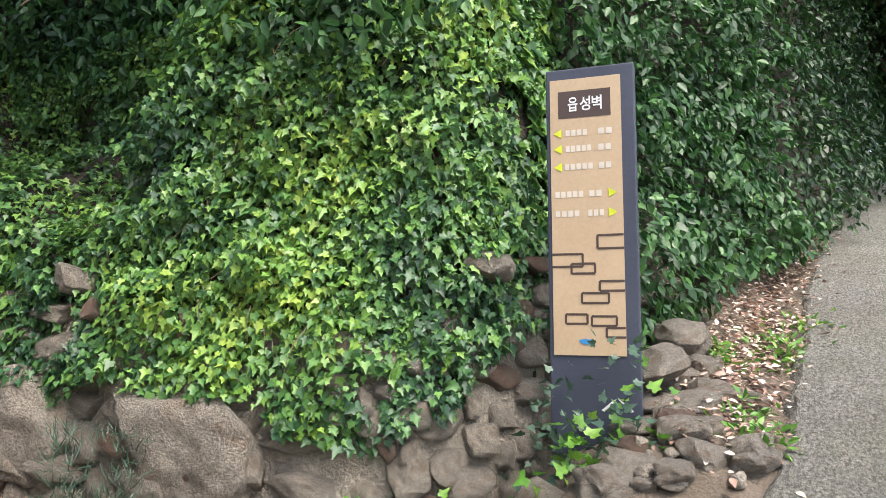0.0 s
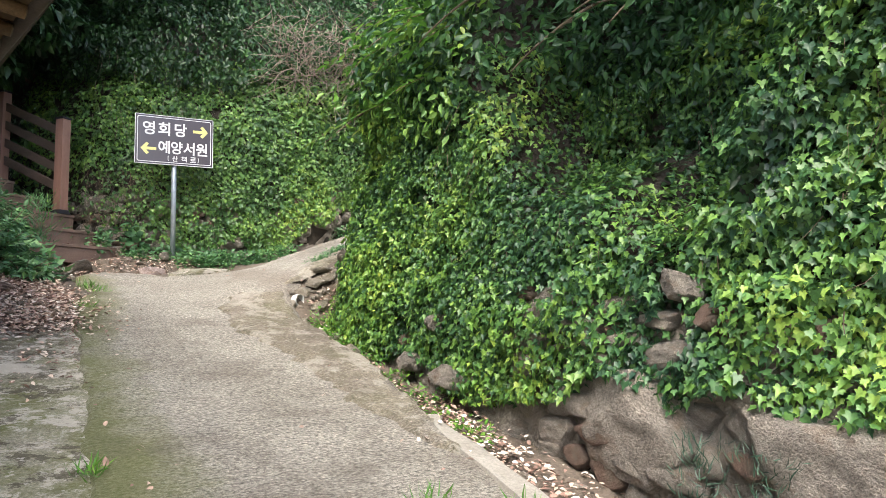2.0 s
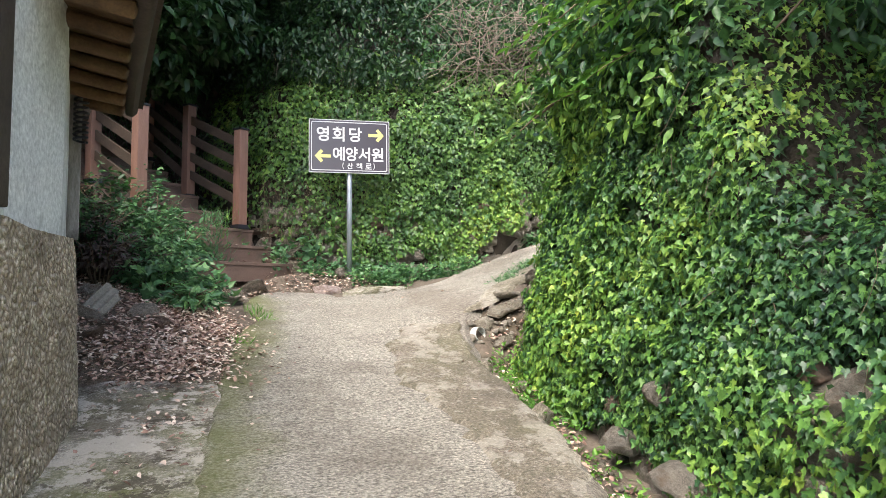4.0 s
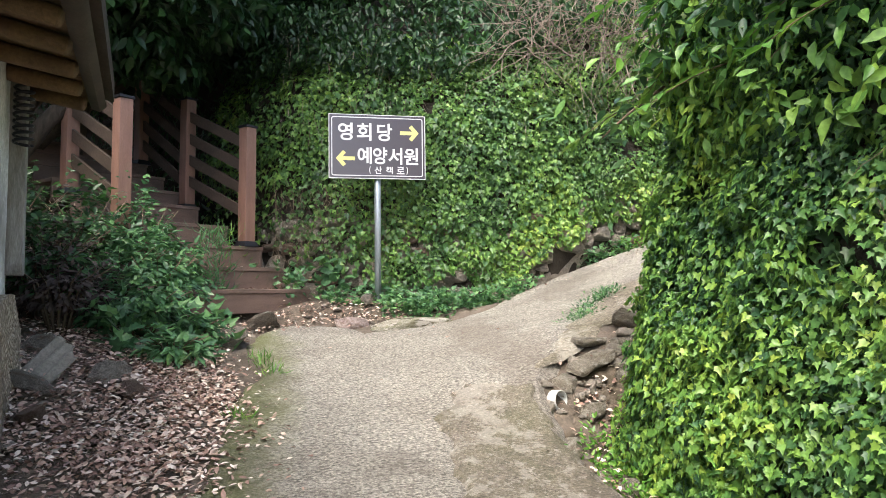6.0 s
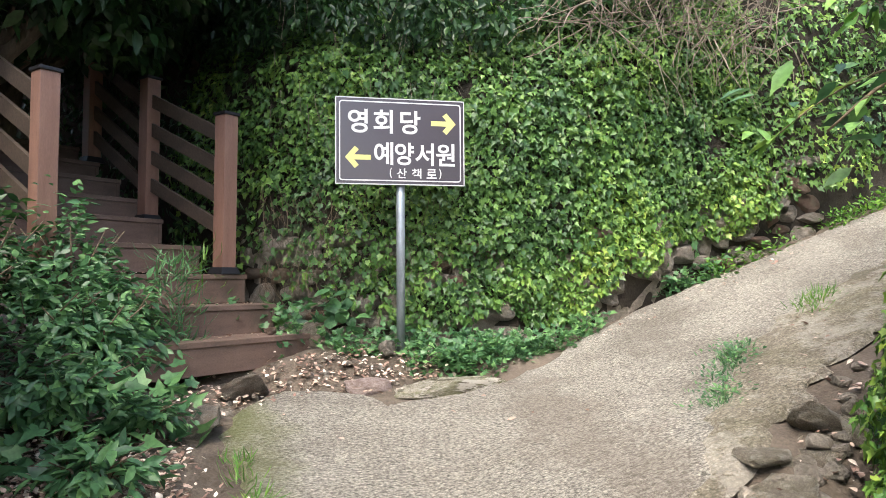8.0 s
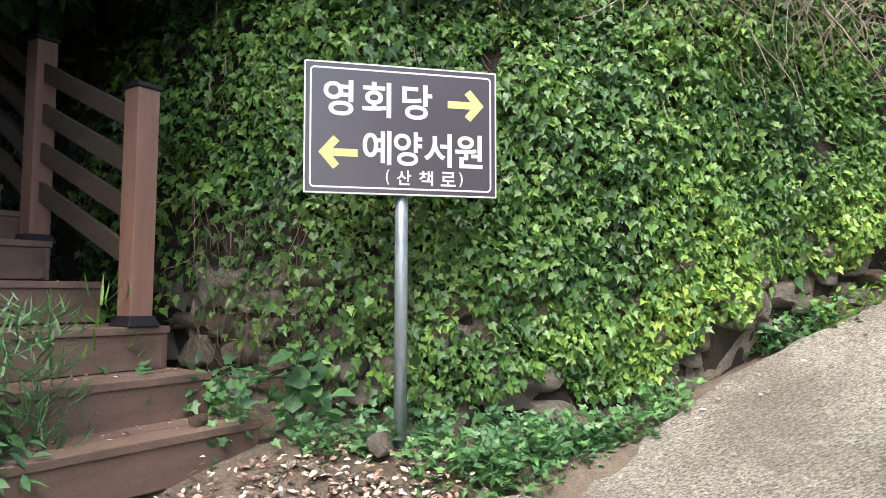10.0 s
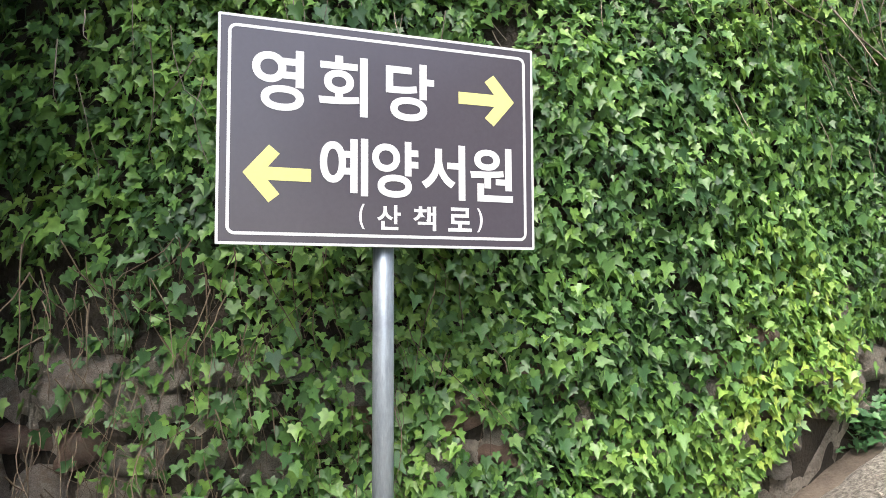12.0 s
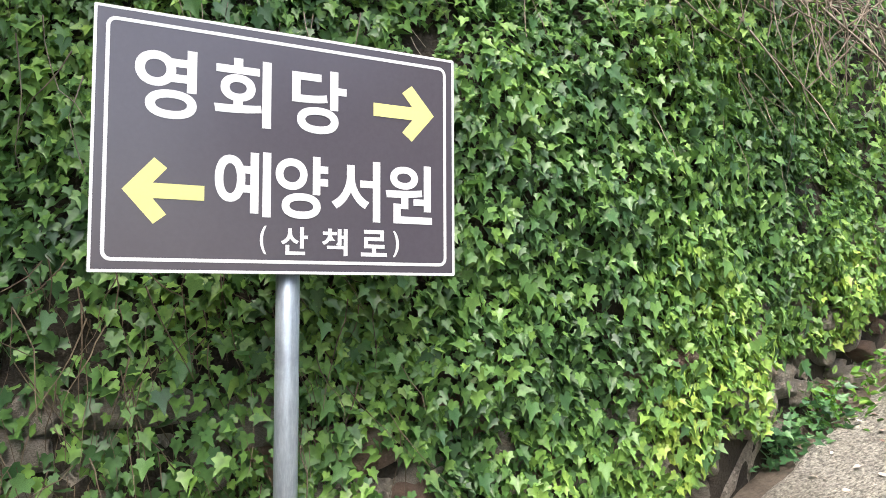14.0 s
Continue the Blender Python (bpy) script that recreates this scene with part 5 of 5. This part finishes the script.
pink = loose_stone((-0.25, -0.40, float(ground_z(-0.25, -0.40)) + 0.03), (0.32, 0.17, 0.14), (10, 8, 20), 3, "pinkish-white broken stone at the lane edge")
pink.data = stone_mesh(3, surface("pinkish_stone", (0.32, 0.22, 0.19), (0.66, 0.55, 0.51), 9, 50, 0.9, 1.0, 0.03), 4)
loose_stone((-0.86, 0.02, 0.055), (0.09, 0.06, 0.06), (5, 5, 30), 3, "small reddish stone on the lowest step")


def slab_line():
    """Flat broken slabs along the crumbling edge of the steep lane."""
    for k in range(16):
        t = k / 15
        off = 0.16 + 0.13 * lumpy(k, 3, 0, 2.7)
        x, y = 0.98 + 1.8 * t, -2.36 + 0.76 * t ** 0.9
        size = 0.24 + 0.12 * lumpy(k, 4, 0, 3)
        piece = loose_stone((x, y - off, float(road_z(x, y)) - 0.105 - 0.12 * max(0.0, off - 0.14)), (size, size * 0.85, 0.08), (9 * lumpy(k, 2, 1, 3) + 4, 6 * lumpy(k, 5, 1, 3) - 17, 24 + 90 * lumpy(k, 7, 3, 2)), k % 12, "flat broken slab at the crumbling lane edge")
        piece.data = SLABS[k % 3]


slab_line()
for k in range(34):
    x, y = 1.42 + 0.95 * srng.uniform(), -9.62 + 0.5 * srng.uniform()
    d = srng.uniform(0.07, 0.19)
    loose_stone((x, y, float(ground_z(x, y)) + 0.01), (d * 1.4, d, d * 0.7), (srng.uniform(-12, 12), srng.uniform(-12, 12), srng.uniform(0, 360)), None, "small broken fieldstone scattered at the foot of the trail board")


# ---- gutter pipe and rubbish ----
pipe = thing("drain_pipe", pose(0.77, -2.70, -0.575, 84, 0, 30), "pale grey plastic drain pipe jutting from the lane edge", "pipe")


def hollow_pipe(r, t, l):
    bm = bmesh.new()
    rows = [[bm.verts.new((q * math.cos(a), q * math.sin(a), z)) for a in np.linspace(0, math.tau, 20, endpoint=False)] for q, z in ((r, -l), (r, 0), (r - t, 0), (r - t, -l))]
    for a, b in zip(rows, rows[1:]):
        for k in range(20):
            bm.faces.new((a[k], a[(k + 1) % 20], b[(k + 1) % 20], b[k]))
    return bm


part("barrel", hollow_pipe(0.055, 0.005, 0.06), M_PIPE, pipe, "", True)
bm = bmesh.new()
rows = []
for k in range(33):
    x = 0.19 * k / 32
    z = 0.014 * math.sin(x * 95)
    lo, hi = 0.05 * lumpy(x, 1, 0, 12), 0.28 + 0.12 * lumpy(x, 4, 0, 14)
    rows.append([bm.verts.new((x, lo, z)), bm.verts.new((x, hi, z)), bm.verts.new((x, hi, z + 0.006)), bm.verts.new((x, lo, z + 0.006))])
for a, b in zip(rows, rows[1:]):
    for c in range(4):
        bm.faces.new((a[c], a[(c + 1) % 4], b[(c + 1) % 4], b[c]))
bm.faces.new(rows[0]), bm.faces.new(rows[-1][::-1])
ob = new("broken_sheet", from_bm("broken_sheet", bm, M_KERB))
ob.matrix_basis = pose(-2.12, -2.54, float(ground_z(-2.1, -2.5)) - 0.02, 48, 22, -30)
tagged(ob, "broken grey corrugated sheet leaning in the leaves", "rubble")

coil = [(0.045 * math.cos(a), 0.045 * math.sin(a), a * 0.0058) for a in np.linspace(0, math.tau * 9, 150)]
ob = new("cable_coil", from_bm("cable_coil", tube(coil, 0.009, 6), M_BLACK, True))
ob.matrix_basis = pose(-2.16, -2.38, 0.82)
tagged(ob, "black coiled cable hanging from the house corner", "cable")


# ---- rubble in the gutter ----
def rubble(name, lines, label):
    """Small broken stones and crumbs of concrete, too many to count."""
    base = [np.array([v.co[:] for v in m.vertices]) for m in (stone_low(k) for k in range(4))]
    tris = np.array([p.vertices[:] for p in stone_low(0).polygons])
    V, T, n = [], [], 0
    for x0, y0, x1, y1, w, count, size in lines:
        for _ in range(count):
            t = srng.uniform()
            x, y = x0 + (x1 - x0) * t + srng.normal(0, w), y0 + (y1 - y0) * t + srng.normal(0, w)
            s = srng.uniform(*size) * np.array([srng.uniform(0.8, 1.6), srng.uniform(0.8, 1.3), srng.uniform(0.5, 0.9)])
            a = srng.uniform(0, math.tau)
            q = base[srng.integers(4)] * s
            q = np.c_[q[:, 0] * math.cos(a) - q[:, 1] * math.sin(a), q[:, 0] * math.sin(a) + q[:, 1] * math.cos(a), q[:, 2]]
            V.append(q + np.array([x, y, float(ground_z(x, y)) + s[2] * 0.15])), T.append(tris + n)
            n += len(q)
    tagged(new(name, tri_mesh(name, np.concatenate(V), np.concatenate(T), M_MORTAR)), label, "rubble", kind="stuff")


def stone_low(seed):
    r = np.random.default_rng(300 + seed)
    cuts = [(Vector(r.normal(0, 1, 3)).normalized(), r.uniform(0.2, 0.38)) for _ in range(9)]
    bm = bmesh.new()
    bmesh.ops.create_icosphere(bm, subdivisions=2, radius=0.5)
    for v in bm.verts:
        c = v.co.copy()
        for n, d in cuts:
            over = c.dot(n) - d
            if over > 0:
                c -= n * over
        v.co = c
    return from_bm("crumb", bm, M_STONE)


rubble("rubble", [(0.75, -2.7, 2.2, -2.0, 0.07, 60, (0.04, 0.12)), (0.70, -4.2, 0.8, -2.7, 0.06, 45, (0.03, 0.08)), (0.7, -6.2, 0.8, -4.2, 0.07, 40, (0.03, 0.07)), (0.8, -8.6, 0.9, -6.4, 0.14, 60, (0.03, 0.09)), (1.3, -9.3, 2.3, -9.45, 0.12, 28, (0.03, 0.09)), (-1.5, -1.1, -0.6, -0.2, 0.08, 40, (0.03, 0.08)), (-2.1, -3.2, -1.3, -2.4, 0.15, 45, (0.03, 0.09)), (-0.6, -0.2, 0.6, -0.15, 0.08, 40, (0.03, 0.07))], "broken stones and crumbs of concrete at the lane edges")


# ---- leaf litter ----
def litter(name, regions, label):
    chunks = []
    for x0, y0, x1, y1, w, count, on_road in regions:
        t = rng.uniform(0, 1, count)
        x, y = x0 + (x1 - x0) * t + rng.normal(0, w, count), y0 + (y1 - y0) * t + rng.normal(0, w, count)
        z = (road_z(x, y) + 0.012 if on_road else ground_z(x, y) + rng.uniform(0.015, 0.06, count))
        chunks.append((np.c_[x, y, z], np.tile([[0, -0.1, 1.0]], (count, 1)), rng.uniform(0.02, 0.047, count)))
    P, N, S = (np.concatenate(c) for c in zip(*chunks))
    tip = rng.normal(0, 1, (len(P), 3)) * np.array([[1, 1, 0.15]])
    tagged(new(name, leaves(name, P, N, S, M_FALLEN, OVAL * np.array([[1.25, 1, 0.9]]), OVAL_T, 0.8, 0.3, tip=tip)), label, "leaf litter", kind="stuff")


litter("fallen_leaves", [(-1.2, -3.3, -1.9, -1.6, 0.22, 4200, 0), (-1.15, -2.6, -1.5, -1.4, 0.16, 2400, 0), (-2.0, -3.0, -2.3, -0.6, 0.25, 2200, 0), (-1.35, -3.35, -2.0, -2.9, 0.2, 1500, 0), (-0.95, -0.3, 0.2, -0.2, 0.1, 280, 0), (0.78, -6.2, 0.85, -3.2, 0.07, 420, 0), (0.85, -6.6, 0.95, -5.0, 0.09, 520, 0), (0.8, -7.6, 0.95, -6.4, 0.12, 300, 0), (0.8, -3.2, 1.0, -2.5, 0.1, 80, 0), (2.0, -9.45, 8.0, -10.4, 0.14, 3200, 0), (1.6, -9.5, 3.4, -9.7, 0.09, 900, 0), (-0.75, -0.2, 0.1, -0.25, 0.12, 220, 0), (-1.7, -1.0, -0.9, -0.4, 0.15, 420, 0), (0.9, -2.9, 1.9, -2.15, 0.12, 260, 0)], "dry brown and pinkish fallen leaves")
litter("fallen_leaves", [(-0.9, -10, -0.9, -3, 0.12, 40, 1), (-1.35, -5.4, -1.35, -3.6, 0.22, 60, 1), (-1.15, -4.6, -1.0, -3.2, 0.06, 25, 1), (-1.35, -4.2, -1.25, -4.0, 0.07, 35, 1), (0.3, -9, 0.5, -3, 0.12, 60, 1), (0.0, -9, 0.3, -0.8, 0.35, 30, 1), (1.4, -0.1, 3.5, 0.4, 0.08, 60, 1), (1.2, -1.7, 2.4, -1.4, 0.15, 40, 1)], "scattered dry leaves lying on the concrete")


def tread_litter():
    """Dry leaf bits along the backs of the lower treads."""
    P = []
    for y, z, right, count in ((-0.65, 0.03, 0.2, 60), (-0.357, 0.225, 0.15, 60), (-0.075, 0.43, -0.1, 50), (0.30, 0.64, -0.1, 40), (0.68, 0.85, -0.1, 30)):
        P += [STAIR @ Vector((rng.uniform(-1.1, right), y + 0.28 - abs(rng.normal(0, 0.08)), z + 0.006)) for _ in range(count)]
    P = np.array(P)
    tip = rng.normal(0, 1, (len(P), 3)) * np.array([[1, 1, 0.1]])
    tagged(new("fallen_leaves", leaves("fallen_leaves", P, np.tile([[0, 0, 1.0]], (len(P), 1)), rng.uniform(0.015, 0.04, len(P)), M_FALLEN, OVAL, OVAL_T, 0.8, 0.2, tip=tip)), "dry leaf bits lying on the stair treads", "leaf litter", kind="stuff")


tread_litter()


# ---- weeds, grass and bushes ----
BLADE = np.array([(-0.035, 0, 0), (0.035, 0, 0), (-0.045, 0.45, 0.06), (0.045, 0.45, 0.06), (0, 1, 0.3)])
BLADE_T = np.array([(0, 1, 3), (0, 3, 2), (2, 3, 4)])


def tuft(name, spots, size, per, spread, mat, label, category="weeds", shape=BLADE, tris=BLADE_T, up=1.0, road=True, rise=0.0):
    """Small plants at several spots, each a spray of blades or leaves."""
    P, T = [], []
    for x, y in spots:
        q = rng.normal(0, spread, (per, 2))
        z = np.maximum(ground_z(x + q[:, 0], y + q[:, 1]), road_z(x + q[:, 0], y + q[:, 1]) - (0.0 if road else 0.3))
        P.append(np.c_[x + q[:, 0], y + q[:, 1], z + rng.uniform(0, 1, per) ** 1.5 * rise])
        T.append(np.c_[q / spread * 0.5, np.full(per, up)])
    P, T = np.concatenate(P), np.concatenate(T)
    N = np.c_[-T[:, 0] * 0.5, -T[:, 1] * 0.5 - 0.2, np.full(len(T), 0.6)]
    return tagged(new(name, leaves(name, P, N, rng.uniform(*size, len(P)), mat, shape, tris, 0.8, 0.35, tip=T)), label, category, kind="stuff")


def along(x0, y0, x1, y1, n, w=0.03):
    t = rng.uniform(0, 1, n)
    return list(zip(x0 + (x1 - x0) * t + rng.normal(0, w, n), y0 + (y1 - y0) * t + rng.normal(0, w, n)))


tuft("grass_tufts", along(1.18, -1.9, 1.8, -1.2, 12), (0.03, 0.06), 18, 0.035, M_BUSH, "green grass tufts in the cracked lane edge", "grass")
tuft("weeds", along(1.2, -1.85, 1.8, -1.2, 16, 0.03), (0.018, 0.034), 40, 0.05, M_BUSH, "low green weeds in the cracked lane edge", shape=OVAL, tris=OVAL_T, up=0.4, rise=0.05)
tuft("weeds", along(2.2, -1.15, 2.6, -0.95, 5, 0.05), (0.03, 0.08), 40, 0.05, M_WEED, "green weeds growing through the lane", up=0.8, rise=0.03)
tuft("weeds", along(0.55, -0.15, 1.5, 0.14, 26, 0.05) + along(2.2, 0.42, 2.7, 0.5, 8, 0.03) + along(-0.5, -0.02, 0.5, 0.05, 16, 0.08) + along(0.05, -0.16, 0.7, -0.2, 16, 0.06), (0.03, 0.055), 30, 0.05, M_BUSH, "green weeds along the foot of the ivy wall", shape=IVY, tris=IVY_T, up=0.3, rise=0.16)
tuft("weeds", along(2.6, 0.5, 6.0, 0.95, 30, 0.04), (0.03, 0.07), 36, 0.07, M_WEED, "bright green weeds along the foot of the ivy wall", shape=OVAL, tris=OVAL_T, up=0.3, rise=0.15)
tuft("weeds", along(0.78, -5.9, 0.92, -4.4, 12, 0.05) + along(0.8, -4.2, 0.95, -2.7, 22, 0.07), (0.025, 0.05), 34, 0.06, M_WEED, "fresh green weeds in the gutter", shape=OVAL, tris=OVAL_T, up=0.4, road=False, rise=0.10)
tuft("grass_tufts", [(0.36, -6.9), (0.42, -6.75), (-0.22, -7.0), (0.1, -6.6), (-1.05, -6.0), (-1.0, -2.6), (-0.93, -1.62), (-0.95, -1.45), (-0.86, -1.8)], (0.04, 0.09), 30, 0.035, M_WEED, "small grass tufts in the lane", "grass")
tuft("weeds", along(2.6, -9.7, 3.2, -9.8, 4, 0.04) + along(1.75, -9.6, 2.2, -9.65, 3, 0.05) + along(2.3, -9.4, 2.7, -9.5, 3, 0.05), (0.03, 0.055), 46, 0.06, M_WEED, "green weeds beside the steep lane", shape=OVAL, tris=OVAL_T, up=0.5, road=False, rise=0.08)
tuft("weeds", [(1.70, -8.98), (1.66, -9.1), (1.62, -9.2), (1.6, -8.9), (1.72, -8.85)], (0.03, 0.055), 26, 0.05, M_GREY, "grey-green weed sprays in front of the trail board", shape=IVY, tris=IVY_T, up=0.5, road=False, rise=0.45)
tuft("weeds", [(1.62, -9.0), (1.7, -9.22), (1.5, -9.05), (1.45, -8.8)], (0.04, 0.07), 14, 0.07, M_WEED, "green leafy weeds in front of the trail board", shape=IVY, tris=IVY_T, up=0.3, road=False, rise=0.2)
tuft("wormwood", [(1.07, -7.05), (1.1, -7.25), (1.12, -7.32), (1.08, -6.98)], (0.04, 0.075), 130, 0.045, M_GREY, "feathery grey-green plant growing from the stone wall", "weed", up=0.9, road=False, rise=0.42)
tuft("weeds", [(1.3, -8.25), (1.32, -8.35), (1.28, -8.45)], (0.04, 0.07), 45, 0.06, M_WEED, "green leafy weed growing from the stone wall", shape=IVY, tris=IVY_T, up=0.3, road=False, rise=0.3)


def bush(at, radii, count, size, mat, label, stems=9, shape=OVAL, tris=OVAL_T):
    b = thing("bush", pose(*at), label, "bush", "bushes beside the stairs")
    r = Vector(radii)
    for k in range(stems):
        a = math.tau * k / stems + 0.5 * lumpy(k, 1, 2, 3)
        e = Vector((r.x * 0.75 * math.cos(a), r.y * 0.75 * math.sin(a), r.z * (1.0 + 0.5 * lumpy(k, 5, 2, 3))))
        part("stem", tube([(0.03 * math.cos(a), 0.03 * math.sin(a), -0.05), e * 0.5 + Vector((0, 0, r.z * 0.25)), e], [0.009, 0.006, 0.003], 5), M_STEM, b, "", True)
    d = rng.normal(0, 1, (count, 3))
    d /= np.linalg.norm(d, axis=1, keepdims=True)
    d[:, 2] = np.abs(d[:, 2]) * 1.2 - 0.25
    wob = np.array([0.7 + 0.7 * lumpy(*(v * 2.4 + np.array(at))) for v in d])[:, None]
    P = d * np.array([radii]) * wob * rng.uniform(0.35, 1, (count, 1)) ** 0.5 + np.array([[0, 0, radii[2] * 0.5]])
    N = d * 0.4 + np.array([[0, -0.2, 0.8]])
    part("foliage", leaves("foliage", P, N, rng.uniform(*size, count), mat, shape, tris, 0.8, 0.45, tip=d * 1.0 + np.array([[0, 0, -0.35]])), None, b, "green pointed leaves")


for x, y, r, n, s, mat, lab in ((-1.98, -1.0, (0.48, 0.42, 0.5), 1700, (0.035, 0.085), M_BUSH, "leafy green bush beside the wooden stairs"), (-1.72, -1.5, (0.42, 0.36, 0.34), 1200, (0.04, 0.09), M_BUSH, "low green bush above the fallen leaves"), (-2.35, -1.5, (0.45, 0.45, 0.5), 800, (0.05, 0.09), M_SHRUB, "dark tangled bush beside the house"), (-2.3, -0.75, (0.4, 0.4, 0.75), 800, (0.05, 0.1), M_SHRUB, "dark bush in front of the stair railing"),
                                 (-1.66, -0.58, (0.32, 0.3, 0.5), 900, (0.04, 0.09), M_BUSH, "green bush leaning over the steps"), (-1.95, -0.42, (0.36, 0.32, 0.75), 900, (0.04, 0.085), M_BUSH, "tall green bush half covering the steps"), (-1.72, -1.0, (0.36, 0.34, 0.5), 900, (0.04, 0.09), M_BUSH, "leafy green bush at the foot of the stairs"), (-2.75, -0.9, (0.5, 0.5, 0.7), 700, (0.06, 0.1), M_SHRUB, "dark bush in the shade"), (-1.4, -1.25, (0.26, 0.24, 0.18), 380, (0.04, 0.08), M_BUSH, "low leafy plant at the lane edge"), (-1.45, -1.9, (0.28, 0.25, 0.2), 300, (0.05, 0.10), M_BUSH, "low leafy plant over the fallen leaves")):
    bush((x, y, float(ground_z(x, y))), r, n, s, mat, lab)

for x, y, r, n, lab in ((-2.15, -1.75, (0.4, 0.35, 0.42), 900, "withered brown tangle of dead leaves by the house"), (-1.95, -1.35, (0.4, 0.3, 0.3), 700, "withered brown tangle under the green bush"), (-2.35, -1.15, (0.45, 0.4, 0.55), 800, "withered brown tangle in the shade of the stairs")):
    bush((x, y, float(ground_z(x, y))), r, n, (0.03, 0.07), M_DEAD, lab, 14)

tuft("bamboo_grass", [(-1.42, -0.32), (-1.36, -0.22), (-1.5, -0.42), (-1.46, -0.25), (-1.4, -0.3)], (0.06, 0.13), 130, 0.06, M_BUSH, "bamboo grass growing in front of the steps", "grass", road=False, up=0.7, rise=0.72)
tuft("bamboo_grass", [(-1.35, 0.32), (-1.3, 0.38)], (0.08, 0.16), 30, 0.04, M_WEED, "bamboo grass growing through the steps", "grass", road=False, up=0.9, rise=0.7)
tuft("lobed_weed", [(-1.62, -1.62), (-1.78, -1.78), (-1.5, -1.42), (-1.85, -1.5), (-1.6, -1.9), (-1.38, -1.2)], (0.07, 0.12), 26, 0.12, M_BUSH, "lobed broad-leaved weeds over the fallen leaves", "weed", shape=IVY, tris=IVY_T, up=0.35, road=False, rise=0.32)
tuft("broadleaf_weed", [(-0.36, 0.10), (-0.29, 0.13), (-0.43, 0.13)], (0.09, 0.14), 7, 0.06, M_BUSH, "broad heart-leaved weed at the wall foot", "weed", shape=OVAL * np.array([[1.9, 1, 1]]), tris=OVAL_T, up=0.2, road=False, rise=0.45)
tuft("weeds", along(-0.95, 0.25, -0.5, 0.05, 9, 0.08), (0.04, 0.08), 24, 0.07, M_BUSH, "mixed weeds between the steps and the sign", shape=IVY, tris=IVY_T, up=0.4, road=False, rise=0.35)


# ---- dry brush and vine stems ----
def sticks(name, starts, length, lean, count, rad, mat, label, wander=0.25):
    """Many thin crooked stems joined into one tangle."""
    V, F = [], []
    for k in range(count):
        p = np.array(starts(k), float)
        d = np.asarray(lean, float) + rng.normal(0, wander, 3)
        d /= np.linalg.norm(d)
        l, n = rng.uniform(*length), 6
        r = rng.uniform(*rad)
        base = len(V)
        for s in range(n):
            a = np.cross(d, (0.3, 0.2, 1.0))
            a /= np.linalg.norm(a)
            b = np.cross(d, a)
            q = r * (1 - 0.7 * s / n)
            V += [p + a * q, p - a * q * 0.5 + b * q * 0.87, p - a * q * 0.5 - b * q * 0.87]
            p = p + d * l / n
            d = d + rng.normal(0, wander * 0.7, 3) + np.array([0, 0, -0.06])
            d /= np.linalg.norm(d)
        for s in range(n - 1):
            for c in range(3):
                i, j = base + s * 3 + c, base + s * 3 + (c + 1) % 3
                F += [(i, j, j + 3), (i, j + 3, i + 3)]
    tagged(new(name, tri_mesh(name, np.array(V), np.array(F), mat)), label, "dry brush", kind="stuff")


sticks("dry_brush", lambda k: (rng.uniform(1.3, 3.6), rng.uniform(0.3, 0.8), rng.uniform(2.4, 3.5)), (0.4, 1.1), (-0.25, -0.25, -0.25), 480, (0.003, 0.008), M_TWIG, "tangle of dry grey-brown twigs above the ivy wall")
sticks("dry_brush", lambda k: (rng.uniform(-0.9, 3.2), rng.uniform(0.34, 0.5), rng.uniform(1.5, 2.6)), (0.15, 0.5), (0.05, -0.1, -0.8), 130, (0.0012, 0.003), M_TWIG, "dry stems hanging on the ivy wall")
sticks("vine_stems", lambda k: (rng.uniform(-0.95, 0.5), rng.uniform(0.30, 0.46), rng.uniform(0.35, 1.1)), (0.12, 0.45), (0.1, -0.1, -0.7), 330, (0.001, 0.003), M_STEM, "bare vine stems at the foot of the ivy wall")
sticks("vine_stems", lambda k: tuple(FRONT.at(np.array([rng.uniform(us0 - 1.5, ub)]), np.array([rng.uniform(1.0, 2.4)]))[0] + np.array([-0.13, 0, 0])), (0.12, 0.4), (0.0, 0.1, -0.8), 150, (0.001, 0.003), M_STEM, "bare vine stems among the ivy of the bank")
